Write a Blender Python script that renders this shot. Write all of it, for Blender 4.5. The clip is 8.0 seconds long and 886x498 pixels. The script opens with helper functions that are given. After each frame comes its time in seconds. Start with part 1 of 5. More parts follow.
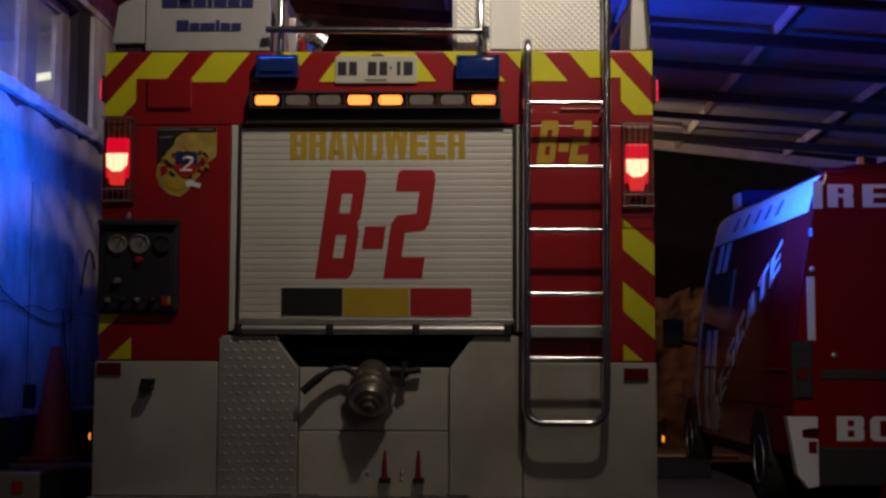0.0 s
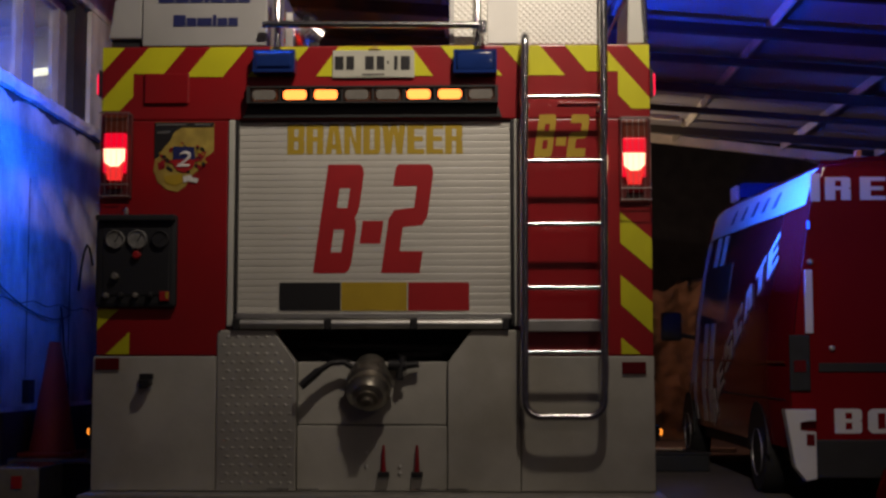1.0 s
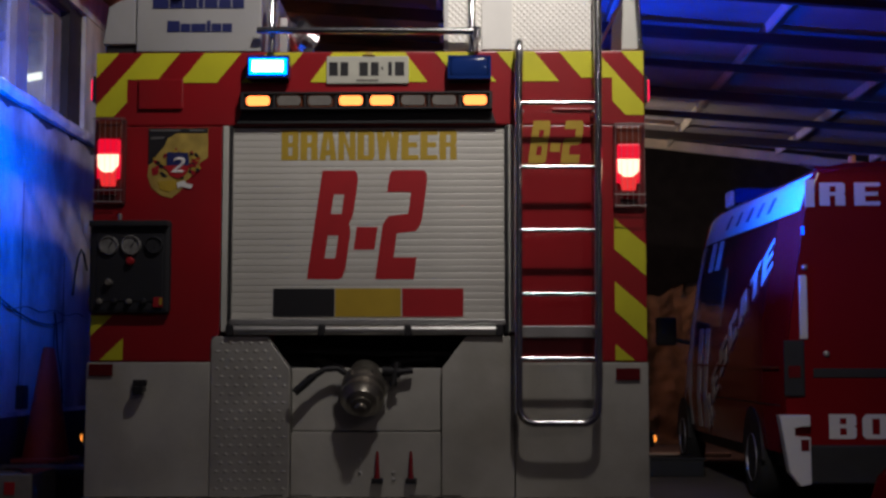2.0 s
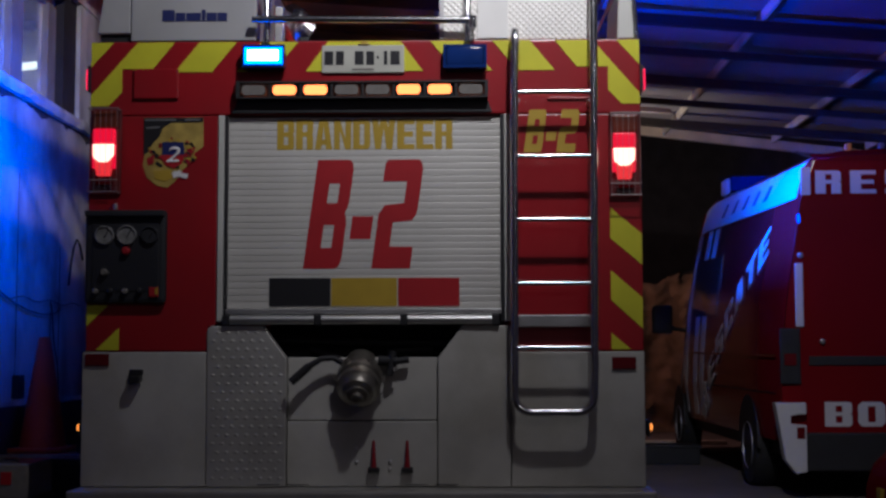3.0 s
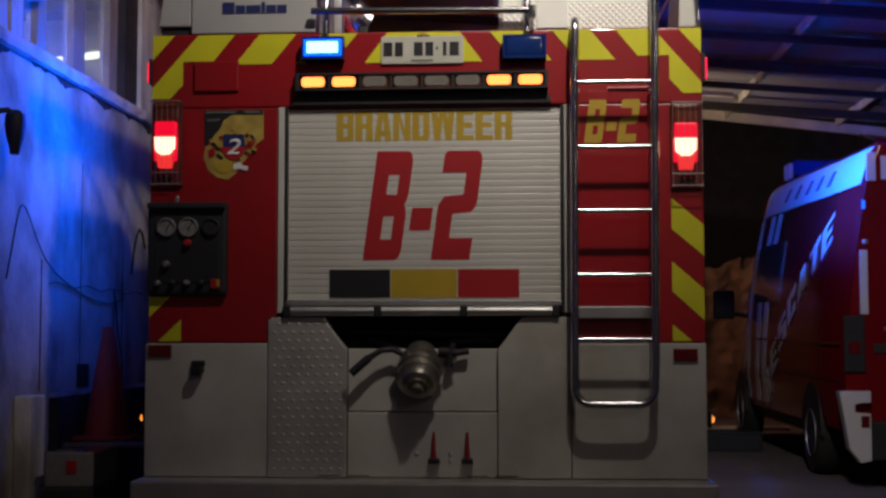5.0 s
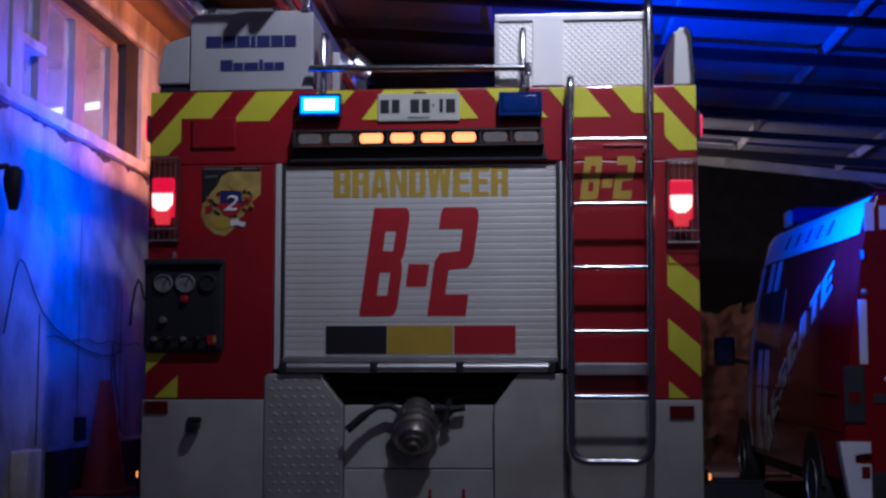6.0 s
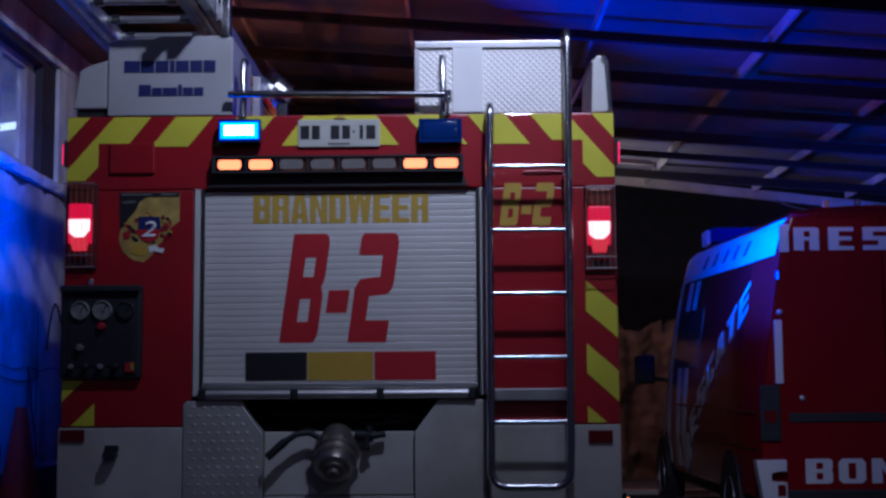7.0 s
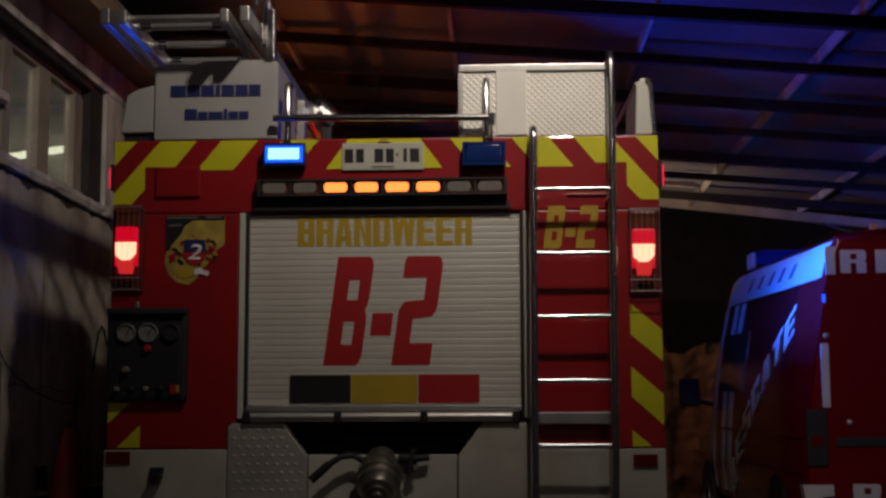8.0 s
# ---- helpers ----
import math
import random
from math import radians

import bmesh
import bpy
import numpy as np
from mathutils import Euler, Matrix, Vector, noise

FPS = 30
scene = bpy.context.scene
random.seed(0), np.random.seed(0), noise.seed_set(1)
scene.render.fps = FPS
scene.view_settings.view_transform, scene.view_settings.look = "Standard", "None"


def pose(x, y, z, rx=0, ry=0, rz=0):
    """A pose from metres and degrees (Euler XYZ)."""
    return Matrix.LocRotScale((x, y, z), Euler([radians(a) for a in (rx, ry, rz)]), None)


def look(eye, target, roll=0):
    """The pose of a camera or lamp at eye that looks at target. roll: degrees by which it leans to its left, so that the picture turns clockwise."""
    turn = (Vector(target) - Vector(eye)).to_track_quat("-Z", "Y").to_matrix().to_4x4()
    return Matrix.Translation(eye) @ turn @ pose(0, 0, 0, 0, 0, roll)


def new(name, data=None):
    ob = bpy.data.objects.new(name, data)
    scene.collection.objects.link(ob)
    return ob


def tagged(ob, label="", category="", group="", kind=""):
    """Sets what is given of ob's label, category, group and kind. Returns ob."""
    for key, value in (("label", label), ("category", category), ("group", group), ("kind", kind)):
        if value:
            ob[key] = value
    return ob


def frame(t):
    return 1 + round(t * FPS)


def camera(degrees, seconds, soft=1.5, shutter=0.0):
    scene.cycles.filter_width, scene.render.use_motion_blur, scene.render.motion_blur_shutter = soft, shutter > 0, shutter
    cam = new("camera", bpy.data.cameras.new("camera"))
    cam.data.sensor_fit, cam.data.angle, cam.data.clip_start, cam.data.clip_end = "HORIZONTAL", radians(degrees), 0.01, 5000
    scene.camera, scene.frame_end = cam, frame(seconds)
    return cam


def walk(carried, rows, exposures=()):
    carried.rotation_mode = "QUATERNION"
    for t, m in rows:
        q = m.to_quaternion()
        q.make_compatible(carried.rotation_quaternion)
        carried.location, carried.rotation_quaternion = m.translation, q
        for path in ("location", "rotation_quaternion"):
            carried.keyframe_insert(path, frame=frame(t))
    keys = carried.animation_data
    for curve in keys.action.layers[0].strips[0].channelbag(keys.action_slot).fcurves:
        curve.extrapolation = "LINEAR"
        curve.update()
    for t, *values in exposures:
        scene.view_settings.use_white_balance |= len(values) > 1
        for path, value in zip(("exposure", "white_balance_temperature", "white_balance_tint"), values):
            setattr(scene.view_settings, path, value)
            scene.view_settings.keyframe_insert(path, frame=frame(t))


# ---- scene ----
cam = camera(36.3, 8.0, soft=2.7)
PATH = [
    (0, (0.469, -6.051, 1.043), (0.414, -4.06, 1.225), 0.2),
    (0.2, (0.471, -6.053, 1.049), (0.4155, -4.061, 1.2234), 0.16),
    (0.3, (0.472, -6.053, 1.051), (0.4162, -4.0618, 1.2253), 0.14),
    (0.5, (0.474, -6.055, 1.057), (0.417, -4.063, 1.227), 0.1),
    (0.7, (0.472, -6.055, 1.052), (0.4167, -4.063, 1.2216), 0.06),
    (0.8, (0.472, -6.055, 1.049), (0.4173, -4.063, 1.2198), 0.04),
    (1, (0.47, -6.055, 1.044), (0.418, -4.063, 1.217), 0),
    (1.2, (0.472, -6.054, 1.047), (0.422, -4.062, 1.2212), 0.04),
    (1.3, (0.474, -6.053, 1.049), (0.4239, -4.0615, 1.2245), 0.06),
    (1.5, (0.476, -6.052, 1.052), (0.428, -4.06, 1.228), 0.1),
    (1.7, (0.476, -6.052, 1.053), (0.4299, -4.0605, 1.2327), 0.07),
    (2.8, (0.478, -6.051, 1.059), (0.4322, -4.0586, 1.2257), -0.07),
    (3, (0.478, -6.051, 1.06), (0.438, -4.058, 1.221), -0.1),
    (3.2, (0.477, -6.051, 1.06), (0.4401, -4.0578, 1.2151), 0.14),
    (3.3, (0.477, -6.052, 1.06), (0.4396, -4.0579, 1.2142), 0.26),
    (3.5, (0.476, -6.052, 1.06), (0.438, -4.058, 1.209), 0.5),
    (3.7, (0.476, -6.052, 1.062), (0.4387, -4.0585, 1.214), 0.38),
    (3.8, (0.475, -6.053, 1.064), (0.4365, -4.0589, 1.2178), 0.32),
    (4, (0.475, -6.053, 1.066), (0.434, -4.06, 1.229), 0.2),
    (4.2, (0.479, -6.051, 1.071), (0.4332, -4.0585, 1.2373), 0.12),
    (4.3, (0.481, -6.05, 1.073), (0.418, -4.0573, 1.2313), 0.08),
    (4.5, (0.485, -6.048, 1.078), (0.406, -4.055, 1.227), -0),
    (4.6, (0.479, -6.044, 1.082), (0.3889, -4.0514, 1.2224), 0),
    (4.7, (0.472, -6.041, 1.087), (0.355, -4.048, 1.21), 0),
    (5.8, (0.502, -6.055, 1.166), (0.368, -4.0692, 1.358), 0),
    (5.9, (0.505, -6.057, 1.173), (0.372, -4.0706, 1.367), 0),
    (6, (0.508, -6.058, 1.18), (0.376, -4.072, 1.372), 0),
    (6.1, (0.509, -6.058, 1.185), (0.3806, -4.0714, 1.3723), -0.04),
    (6.2, (0.511, -6.059, 1.19), (0.3907, -4.0701, 1.3642), -0.08),
    (6.3, (0.512, -6.059, 1.194), (0.4171, -4.0686, 1.3631), -0.12),
    (6.4, (0.514, -6.06, 1.199), (0.442, -4.0685, 1.3733), -0.16),
    (6.5, (0.515, -6.06, 1.204), (0.46, -4.069, 1.387), -0.2),
    (6.6, (0.517, -6.063, 1.209), (0.4705, -4.0732, 1.4004), -0.24),
    (6.7, (0.519, -6.067, 1.213), (0.4824, -4.077, 1.4118), -0.28),
    (6.8, (0.52, -6.07, 1.218), (0.4909, -4.081, 1.4232), -0.32),
    (6.9, (0.522, -6.074, 1.222), (0.4986, -4.0846, 1.4303), -0.36),
    (7, (0.524, -6.077, 1.227), (0.505, -4.089, 1.441), -0.4),
    (7.1, (0.523, -6.078, 1.226), (0.5115, -4.0897, 1.445), -0.44),
    (7.2, (0.522, -6.078, 1.225), (0.5195, -4.0906, 1.447), -0.48),
    (7.3, (0.522, -6.079, 1.224), (0.5233, -4.0915, 1.4489), -0.52),
    (7.4, (0.521, -6.079, 1.223), (0.5069, -4.0923, 1.4497), -0.56),
    (7.5, (0.52, -6.08, 1.222), (0.481, -4.094, 1.453), -0.6),
    (7.6, (0.52, -6.08, 1.224), (0.4497, -4.0946, 1.4576), -0.52),
    (7.8, (0.52, -6.079, 1.227), (0.4415, -4.0948, 1.4671), -0.36),
    (8, (0.52, -6.078, 1.23), (0.438, -4.095, 1.477), -0.2),
]
# camera: stops by time; white balance stands in for blue haze at full flasher light
STOPS = [(0.0, -0.25), (0.5, 0.05), (1.0, 0.15), (1.5, 0.10), (3.0, 0.12), (3.5, 0.30), (4.0, 0.18), (4.5, 0.28), (6.0, 0.02), (6.5, -0.28), (7.0, -0.2), (7.5, -0.32), (8.0, -0.5)]
FULL_BLUE = ((2.0, 2.2, 6000, 22), (2.8, 3.0, 5350, 23), (3.5, 3.8, 5500, 24), (4.3, 4.6, 5150, 27), (5.1, 5.4, 5100, 29), (5.9, 6.2, 4800, 31), (6.7, 7.0, 4450, 33), (7.5, 7.8, 4200, 33))


def stops_at(t):
    for (ta, a), (tb, b) in zip(STOPS, STOPS[1:]):
        if ta <= t <= tb:
            return a + (b - a) * (t - ta) / (tb - ta)
    return STOPS[-1][1]


def balance_at(t):
    return next(((k, g) for a, b, k, g in FULL_BLUE if a - 0.01 <= t <= b + 0.01), (6300, 21) if 3.05 < t < 7.35 else (6900, 21) if t < 1.9 else (6650, 21))


walk(cam, [(t, look(eye, target, roll)) for t, eye, target, roll in PATH], [(k / 10, stops_at(k / 10), *balance_at(k / 10)) for k in range(81)])

# ---------------------------------------------------------------- light
world = bpy.data.worlds.new("night")
scene.world = world
world.use_nodes = True
sky_node = world.node_tree.nodes["Background"]
sky_node.inputs[0].default_value = (0.15, 0.13, 0.17, 1)
sky_node.inputs[1].default_value = 0.075


def area(name, eye, target, watts, colour, size):
    lamp = bpy.data.lights.new(name, "AREA")
    lamp.energy, lamp.color, lamp.size = watts, colour, size
    ob = new(name, lamp)
    ob.matrix_world = look(eye, target)
    return ob


def spot(name, eye, target, watts, colour, degrees, blend, radius):
    lamp = bpy.data.lights.new(name, "SPOT")
    lamp.energy, lamp.color, lamp.spot_size, lamp.spot_blend, lamp.shadow_soft_size = watts, colour, radians(degrees), blend, radius
    ob = new(name, lamp)
    ob.matrix_world = look(eye, target)
    return ob


# a floodlight high over the truck's tail, and an added fill lamp far behind
yard_flood = spot("yard_flood", (1.0, -2.6, 5.0), (0.6, 0.0, 3.76), 490, (1.0, 0.93, 0.765), 82, 1.0, 0.10)
rear_fill = area("rear_fill", (6.0, -16.0, 6.5), (1.0, 3.0, 1.5), 46, (1.0, 0.84, 0.66), 0.6)
# unseen fill spot, added to brighten the fascia and roof battens
fascia_fill = spot("fascia_fill", (1.75, 8.35, 2.76), (2.35, 9.1, 3.7), 36, (1.0, 0.84, 0.62), 150, 0.6, 0.06)
# unseen spot without a fixture, added to warm the far wall and ground
far_wall_fill = spot("far_wall_fill", (1.85, 10.9, 2.48), (2.3, 12.6, 0.9), 34, (1.0, 0.46, 0.28), 148, 0.5, 0.05)


# ---------------------------------------------------------------- materials
def material(name, colour, rough=0.5, metal=0.0, vary=0.15, scale=6.0, bump=0.0, grain=60.0, coat=0.0, dirt=None, dirt_amount=0.0, stretch=(1, 1, 1), per_piece=0.0):
    m = bpy.data.materials.new(name)
    m.use_nodes = True
    nt = m.node_tree
    b = nt.nodes["Principled BSDF"]
    b.inputs["Roughness"].default_value = rough
    b.inputs["Metallic"].default_value = metal
    b.inputs["Coat Weight"].default_value = coat
    tc = nt.nodes.new("ShaderNodeTexCoord")
    mp = nt.nodes.new("ShaderNodeMapping")
    mp.inputs["Scale"].default_value = stretch
    nt.links.new(tc.outputs["Object"], mp.inputs[0])
    n1 = nt.nodes.new("ShaderNodeTexNoise")
    n1.inputs["Scale"].default_value, n1.inputs["Detail"].default_value = scale, 6
    nt.links.new(mp.outputs[0], n1.inputs["Vector"])
    n2 = nt.nodes.new("ShaderNodeTexNoise")
    n2.inputs["Scale"].default_value, n2.inputs["Detail"].default_value = grain, 4
    nt.links.new(mp.outputs[0], n2.inputs["Vector"])
    ramp = nt.nodes.new("ShaderNodeMapRange")
    ramp.inputs["From Min"].default_value, ramp.inputs["From Max"].default_value = 0.3, 0.7
    ramp.inputs["To Min"].default_value, ramp.inputs["To Max"].default_value = 1 - vary, 1 + vary
    nt.links.new(n1.outputs[0], ramp.inputs[0])
    mul = nt.nodes.new("ShaderNodeVectorMath")
    mul.operation = "SCALE"
    mul.inputs[0].default_value = colour
    last = ramp.outputs[0]
    if per_piece:
        info = nt.nodes.new("ShaderNodeObjectInfo")
        r2 = nt.nodes.new("ShaderNodeMapRange")
        r2.inputs["To Min"].default_value, r2.inputs["To Max"].default_value = 1 - per_piece, 1 + per_piece
        nt.links.new(info.outputs["Random"], r2.inputs[0])
        mm = nt.nodes.new("ShaderNodeMath")
        mm.operation = "MULTIPLY"
        nt.links.new(last, mm.inputs[0])
        nt.links.new(r2.outputs[0], mm.inputs[1])
        last = mm.outputs[0]
    nt.links.new(last, mul.inputs["Scale"])
    out = mul.outputs[0]
    if dirt:
        mix = nt.nodes.new("ShaderNodeMix")
        mix.data_type = "RGBA"
        dr = nt.nodes.new("ShaderNodeMapRange")
        dr.inputs["From Min"].default_value, dr.inputs["From Max"].default_value = 0.48, 0.68
        dr.inputs["To Max"].default_value = dirt_amount
        n3 = nt.nodes.new("ShaderNodeTexNoise")
        n3.inputs["Scale"].default_value, n3.inputs["Detail"].default_value = scale * 0.6, 8
        nt.links.new(mp.outputs[0], n3.inputs["Vector"])
        nt.links.new(n3.outputs[0], dr.inputs[0])
        nt.links.new(dr.outputs[0], mix.inputs["Factor"])
        nt.links.new(out, mix.inputs["A"])
        mix.inputs["B"].default_value = (*dirt, 1)
        out = mix.outputs["Result"]
    nt.links.new(out, b.inputs["Base Color"])
    rr = nt.nodes.new("ShaderNodeMapRange")
    rr.inputs["To Min"].default_value, rr.inputs["To Max"].default_value = max(0.02, rough - 0.1), min(1, rough + 0.12)
    nt.links.new(n2.outputs[0], rr.inputs[0])
    nt.links.new(rr.outputs[0], b.inputs["Roughness"])
    if bump:
        bp = nt.nodes.new("ShaderNodeBump")
        bp.inputs["Strength"].default_value, bp.inputs["Distance"].default_value = bump, 0.01
        nt.links.new(n2.outputs[0], bp.inputs["Height"])
        nt.links.new(bp.outputs[0], b.inputs["Normal"])
    return m


def glow(name, colour, strength, base=(0.02, 0.02, 0.02)):
    m = bpy.data.materials.new(name)
    m.use_nodes = True
    b = m.node_tree.nodes["Principled BSDF"]
    b.inputs["Base Color"].default_value = (*base, 1)
    b.inputs["Roughness"].default_value = 0.3
    b.inputs["Emission Color"].default_value = (*colour, 1)
    b.inputs["Emission Strength"].default_value = strength
    return m


def lens(name, colour, rough=0.08):
    m = bpy.data.materials.new(name)
    m.use_nodes = True
    b = m.node_tree.nodes["Principled BSDF"]
    b.inputs["Base Color"].default_value = (*colour, 1)
    b.inputs["Roughness"].default_value = rough
    b.inputs["Transmission Weight"].default_value = 0.85
    b.inputs["IOR"].default_value = 1.2
    return m


RED = material("fire_red_paint", (0.31, 0.007, 0.011), 0.34, 0, 0.1, 3, 0.03, 90, 0.3, (0.16, 0.02, 0.02), 0.25)
YELLOW = material("lime_yellow_foil", (0.62, 0.60, 0.015), 0.4, 0, 0.08, 5, 0.02, 150)
STRIPE_RED = material("dark_red_foil", (0.28, 0.008, 0.015), 0.4, 0, 0.1, 5, 0.02, 150)
WHITE = material("white_enamel", (0.62, 0.62, 0.56), 0.4, 0, 0.08, 3, 0.04, 40, 0.1, (0.36, 0.34, 0.28), 0.3)
PANEL = material("grimy_white_panel", (0.49, 0.48, 0.43), 0.5, 0, 0.16, 3.5, 0.08, 50, 0, (0.30, 0.27, 0.20), 0.55)
SLAT = material("white_shutter_slat", (0.56, 0.55, 0.50), 0.42, 0.1, 0.06, 4, 0.03, 80, 0, (0.5, 0.48, 0.4), 0.25, per_piece=0.05)
ALU = material("brushed_aluminium", (0.62, 0.62, 0.60), 0.36, 0.9, 0.1, 8, 0.04, 140)
TREADPLATE = material("aluminium_tread_plate", (0.60, 0.59, 0.54), 0.45, 0.6, 0.12, 6, 0.05, 70, 0, (0.4, 0.38, 0.32), 0.3)
STEEL = material("polished_steel_tube", (0.66, 0.66, 0.66), 0.2, 1.0, 0.06, 12, 0.02, 120)
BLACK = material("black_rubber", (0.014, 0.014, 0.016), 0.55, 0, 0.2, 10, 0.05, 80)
PANEL_BLACK = material("black_control_panel", (0.013, 0.014, 0.018), 0.7, 0, 0.2, 10, 0.05, 80)
# darker copy of the white enamel; the left side's weaker light is in the colour
CABINET = material("dimmed_white_cabinet", (0.40, 0.40, 0.39), 0.45, 0, 0.1, 3, 0.04, 40, 0, (0.25, 0.25, 0.24), 0.4)
BRASS = material("worn_cast_metal", (0.34, 0.32, 0.27), 0.38, 0.85, 0.2, 14, 0.1, 60)
DECAL_RED = material("red_decal", (0.38, 0.012, 0.016), 0.45, 0, 0.08, 8, 0.02, 100)
DECAL_YELLOW = material("ochre_decal", (0.44, 0.30, 0.022), 0.45, 0, 0.08, 8, 0.02, 100)
DECAL_BLACK = material("black_decal", (0.012, 0.012, 0.014), 0.45, 0, 0.08, 8, 0.02, 100)
DECAL_BLUE = material("blue_decal", (0.014, 0.02, 0.11), 0.45, 0, 0.08, 8, 0.02, 100)
DECAL_WHITE = material("white_decal", (0.72, 0.72, 0.70), 0.45, 0, 0.06, 8, 0.02, 100)
BLUE_LENS = material("dark_blue_lens", (0.010, 0.032, 0.16), 0.12, 0, 0.1, 20, 0.02, 60, 0.5)
RED_LENS = material("red_lens", (0.12, 0.006, 0.008), 0.15, 0, 0.1, 30, 0.1, 120, 0.5)
CLEAR_LENS = material("grey_lens", (0.20, 0.19, 0.17), 0.2, 0, 0.1, 30, 0.1, 120, 0.5)
AMBER_DULL = material("unlit_amber_lens", (0.16, 0.035, 0.018), 0.2, 0, 0.1, 30, 0.1, 120, 0.4)
PLATE = material("number_plate_enamel", (0.50, 0.50, 0.42), 0.45, 0, 0.08, 8, 0.02, 100)
DIAL = material("dial_face", (0.22, 0.22, 0.21), 0.3, 0, 0.3, 40)
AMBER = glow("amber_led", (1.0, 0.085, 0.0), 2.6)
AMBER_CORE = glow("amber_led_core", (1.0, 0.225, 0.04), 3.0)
BLUE_GLOW = glow("blue_led", (0.0, 0.16, 1.0), 6.0)
BLUE_CORE = glow("blue_led_core", (0.30, 0.70, 1.0), 9.0)
BLUE_DIM = glow("blue_led_low", (0.0, 0.09, 1.0), 2.4)
BLUE_DIM_CORE = glow("blue_led_low_core", (0.20, 0.58, 1.0), 3.6)
BLUE_SIDE = glow("blue_side_led", (0.0, 0.085, 1.0), 1350)
BLUE_SIDE_RIGHT = glow("blue_side_led_right", (0.01, 0.12, 1.0), 24000)
AMBER_SIDE = glow("amber_beacon_led", (1.0, 0.26, 0.04), 2300)
TAIL_GLOW = glow("tail_lamp_glow", (1.0, 0.0, 0.025), 0.8)
TAIL_CORE = glow("tail_lamp_core", (1.0, 0.62, 0.36), 2.0)
TAIL_LOW = glow("tail_lamp_low", (1.0, 0.035, 0.03), 0.8)
MARKER = glow("marker_lamp_glow", (1.0, 0.01, 0.06), 1.3)
AMBER_MARKER = glow("amber_marker_glow", (1.0, 0.30, 0.03), 1.3)
WALL = material("whitewashed_board", (0.47, 0.43, 0.36), 0.85, 0, 0.22, 4.5, 0.9, 24, 0, (0.17, 0.125, 0.085), 0.85, (1, 1, 0.75))
TIMBER = material("weathered_timber", (0.27, 0.19, 0.12), 0.75, 0, 0.25, 3.5, 0.4, 30, 0, (0.15, 0.10, 0.07), 0.5, (1, 0.25, 1))
PALE_WOOD = material("pale_weathered_board", (0.62, 0.60, 0.56), 0.8, 0, 0.25, 5, 0.5, 30, 0, (0.14, 0.11, 0.09), 0.7, (1, 1, 0.5))
FRAME_WOOD = material("painted_window_wood", (0.38, 0.34, 0.28), 0.65, 0, 0.2, 4, 0.3, 30, 0, (0.18, 0.14, 0.1), 0.5)
GLASS = lens("window_glass", (0.95, 1.0, 0.96), 0.02)
ROOM = material("room_plaster", (0.40, 0.36, 0.26), 0.85, 0, 0.15, 1.4, 0.1, 30)
SHEET = material("galvanised_sheet", (0.26, 0.24, 0.24), 0.6, 0.1, 0.25, 1.2, 0.1, 20, 0, (0.2, 0.13, 0.09), 0.6)
# near-black timber: the rafters' unlit faces are put into the colour
BEAM = material("old_shaded_timber", (0.022, 0.017, 0.014), 0.85, 0, 0.3, 2, 0.4, 24, 0, (0.03, 0.022, 0.017), 0.5, (0.25, 1, 1))
PURLIN = material("pale_roof_batten", (0.52, 0.47, 0.38), 0.8, 0, 0.25, 3, 0.3, 24)
BATTEN = material("grey_roof_batten", (0.58, 0.52, 0.42), 0.8, 0, 0.4, 1.3, 0.3, 24, 0, (0.06, 0.05, 0.04), 0.45)
GROUND = material("packed_concrete", (0.16, 0.14, 0.12), 0.85, 0, 0.25, 0.7, 0.5, 14, 0, (0.08, 0.07, 0.06), 0.6)
ROUGH_WALL = material("rough_earth_wall", (0.26, 0.17, 0.10), 0.95, 0, 0.4, 2.2, 0.9, 9, 0, (0.1, 0.07, 0.045), 0.7)
VAN_RED = material("van_red_paint", (0.18, 0.005, 0.008), 0.16, 0, 0.08, 2, 0.0, 90, 0.0)
VAN_RED.node_tree.nodes["Principled BSDF"].inputs["Specular IOR Level"].default_value = 0.22
VAN_WHITE = material("van_white_foil", (0.60, 0.60, 0.61), 0.35, 0, 0.06, 3, 0.02, 90, 0.2)
VAN_GLASS = material("tinted_glass", (0.03, 0.036, 0.036), 0.12, 0, 0.1, 3, 0, 60, 0.5)
TYRE = material("tyre_rubber", (0.018, 0.018, 0.019), 0.8, 0, 0.2, 8, 0.2, 60)
RIM = material("steel_rim", (0.42, 0.42, 0.43), 0.4, 0.7, 0.15, 8, 0.05, 60)
CONE = material("orange_cone_plastic", (0.50, 0.055, 0.02), 0.55, 0, 0.15, 5, 0.05, 60, 0, (0.2, 0.03, 0.02), 0.4)
CRATE = material("near_black_plastic", (0.009, 0.011, 0.017), 0.5, 0, 0.2, 5, 0.05, 60)
CAGE = material("dull_wire", (0.30, 0.26, 0.25), 0.5, 0.3)
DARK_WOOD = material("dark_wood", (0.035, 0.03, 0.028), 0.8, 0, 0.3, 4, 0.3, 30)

# ---------------------------------------------------------------- builders
ORIGIN = {}


def thing(name, at, label, category, group="", kind=""):
    ob = tagged(new(name), label, category, group, kind)
    ob.location = at
    ob.empty_display_size = 0.1
    ORIGIN[ob] = Vector(at)
    return ob


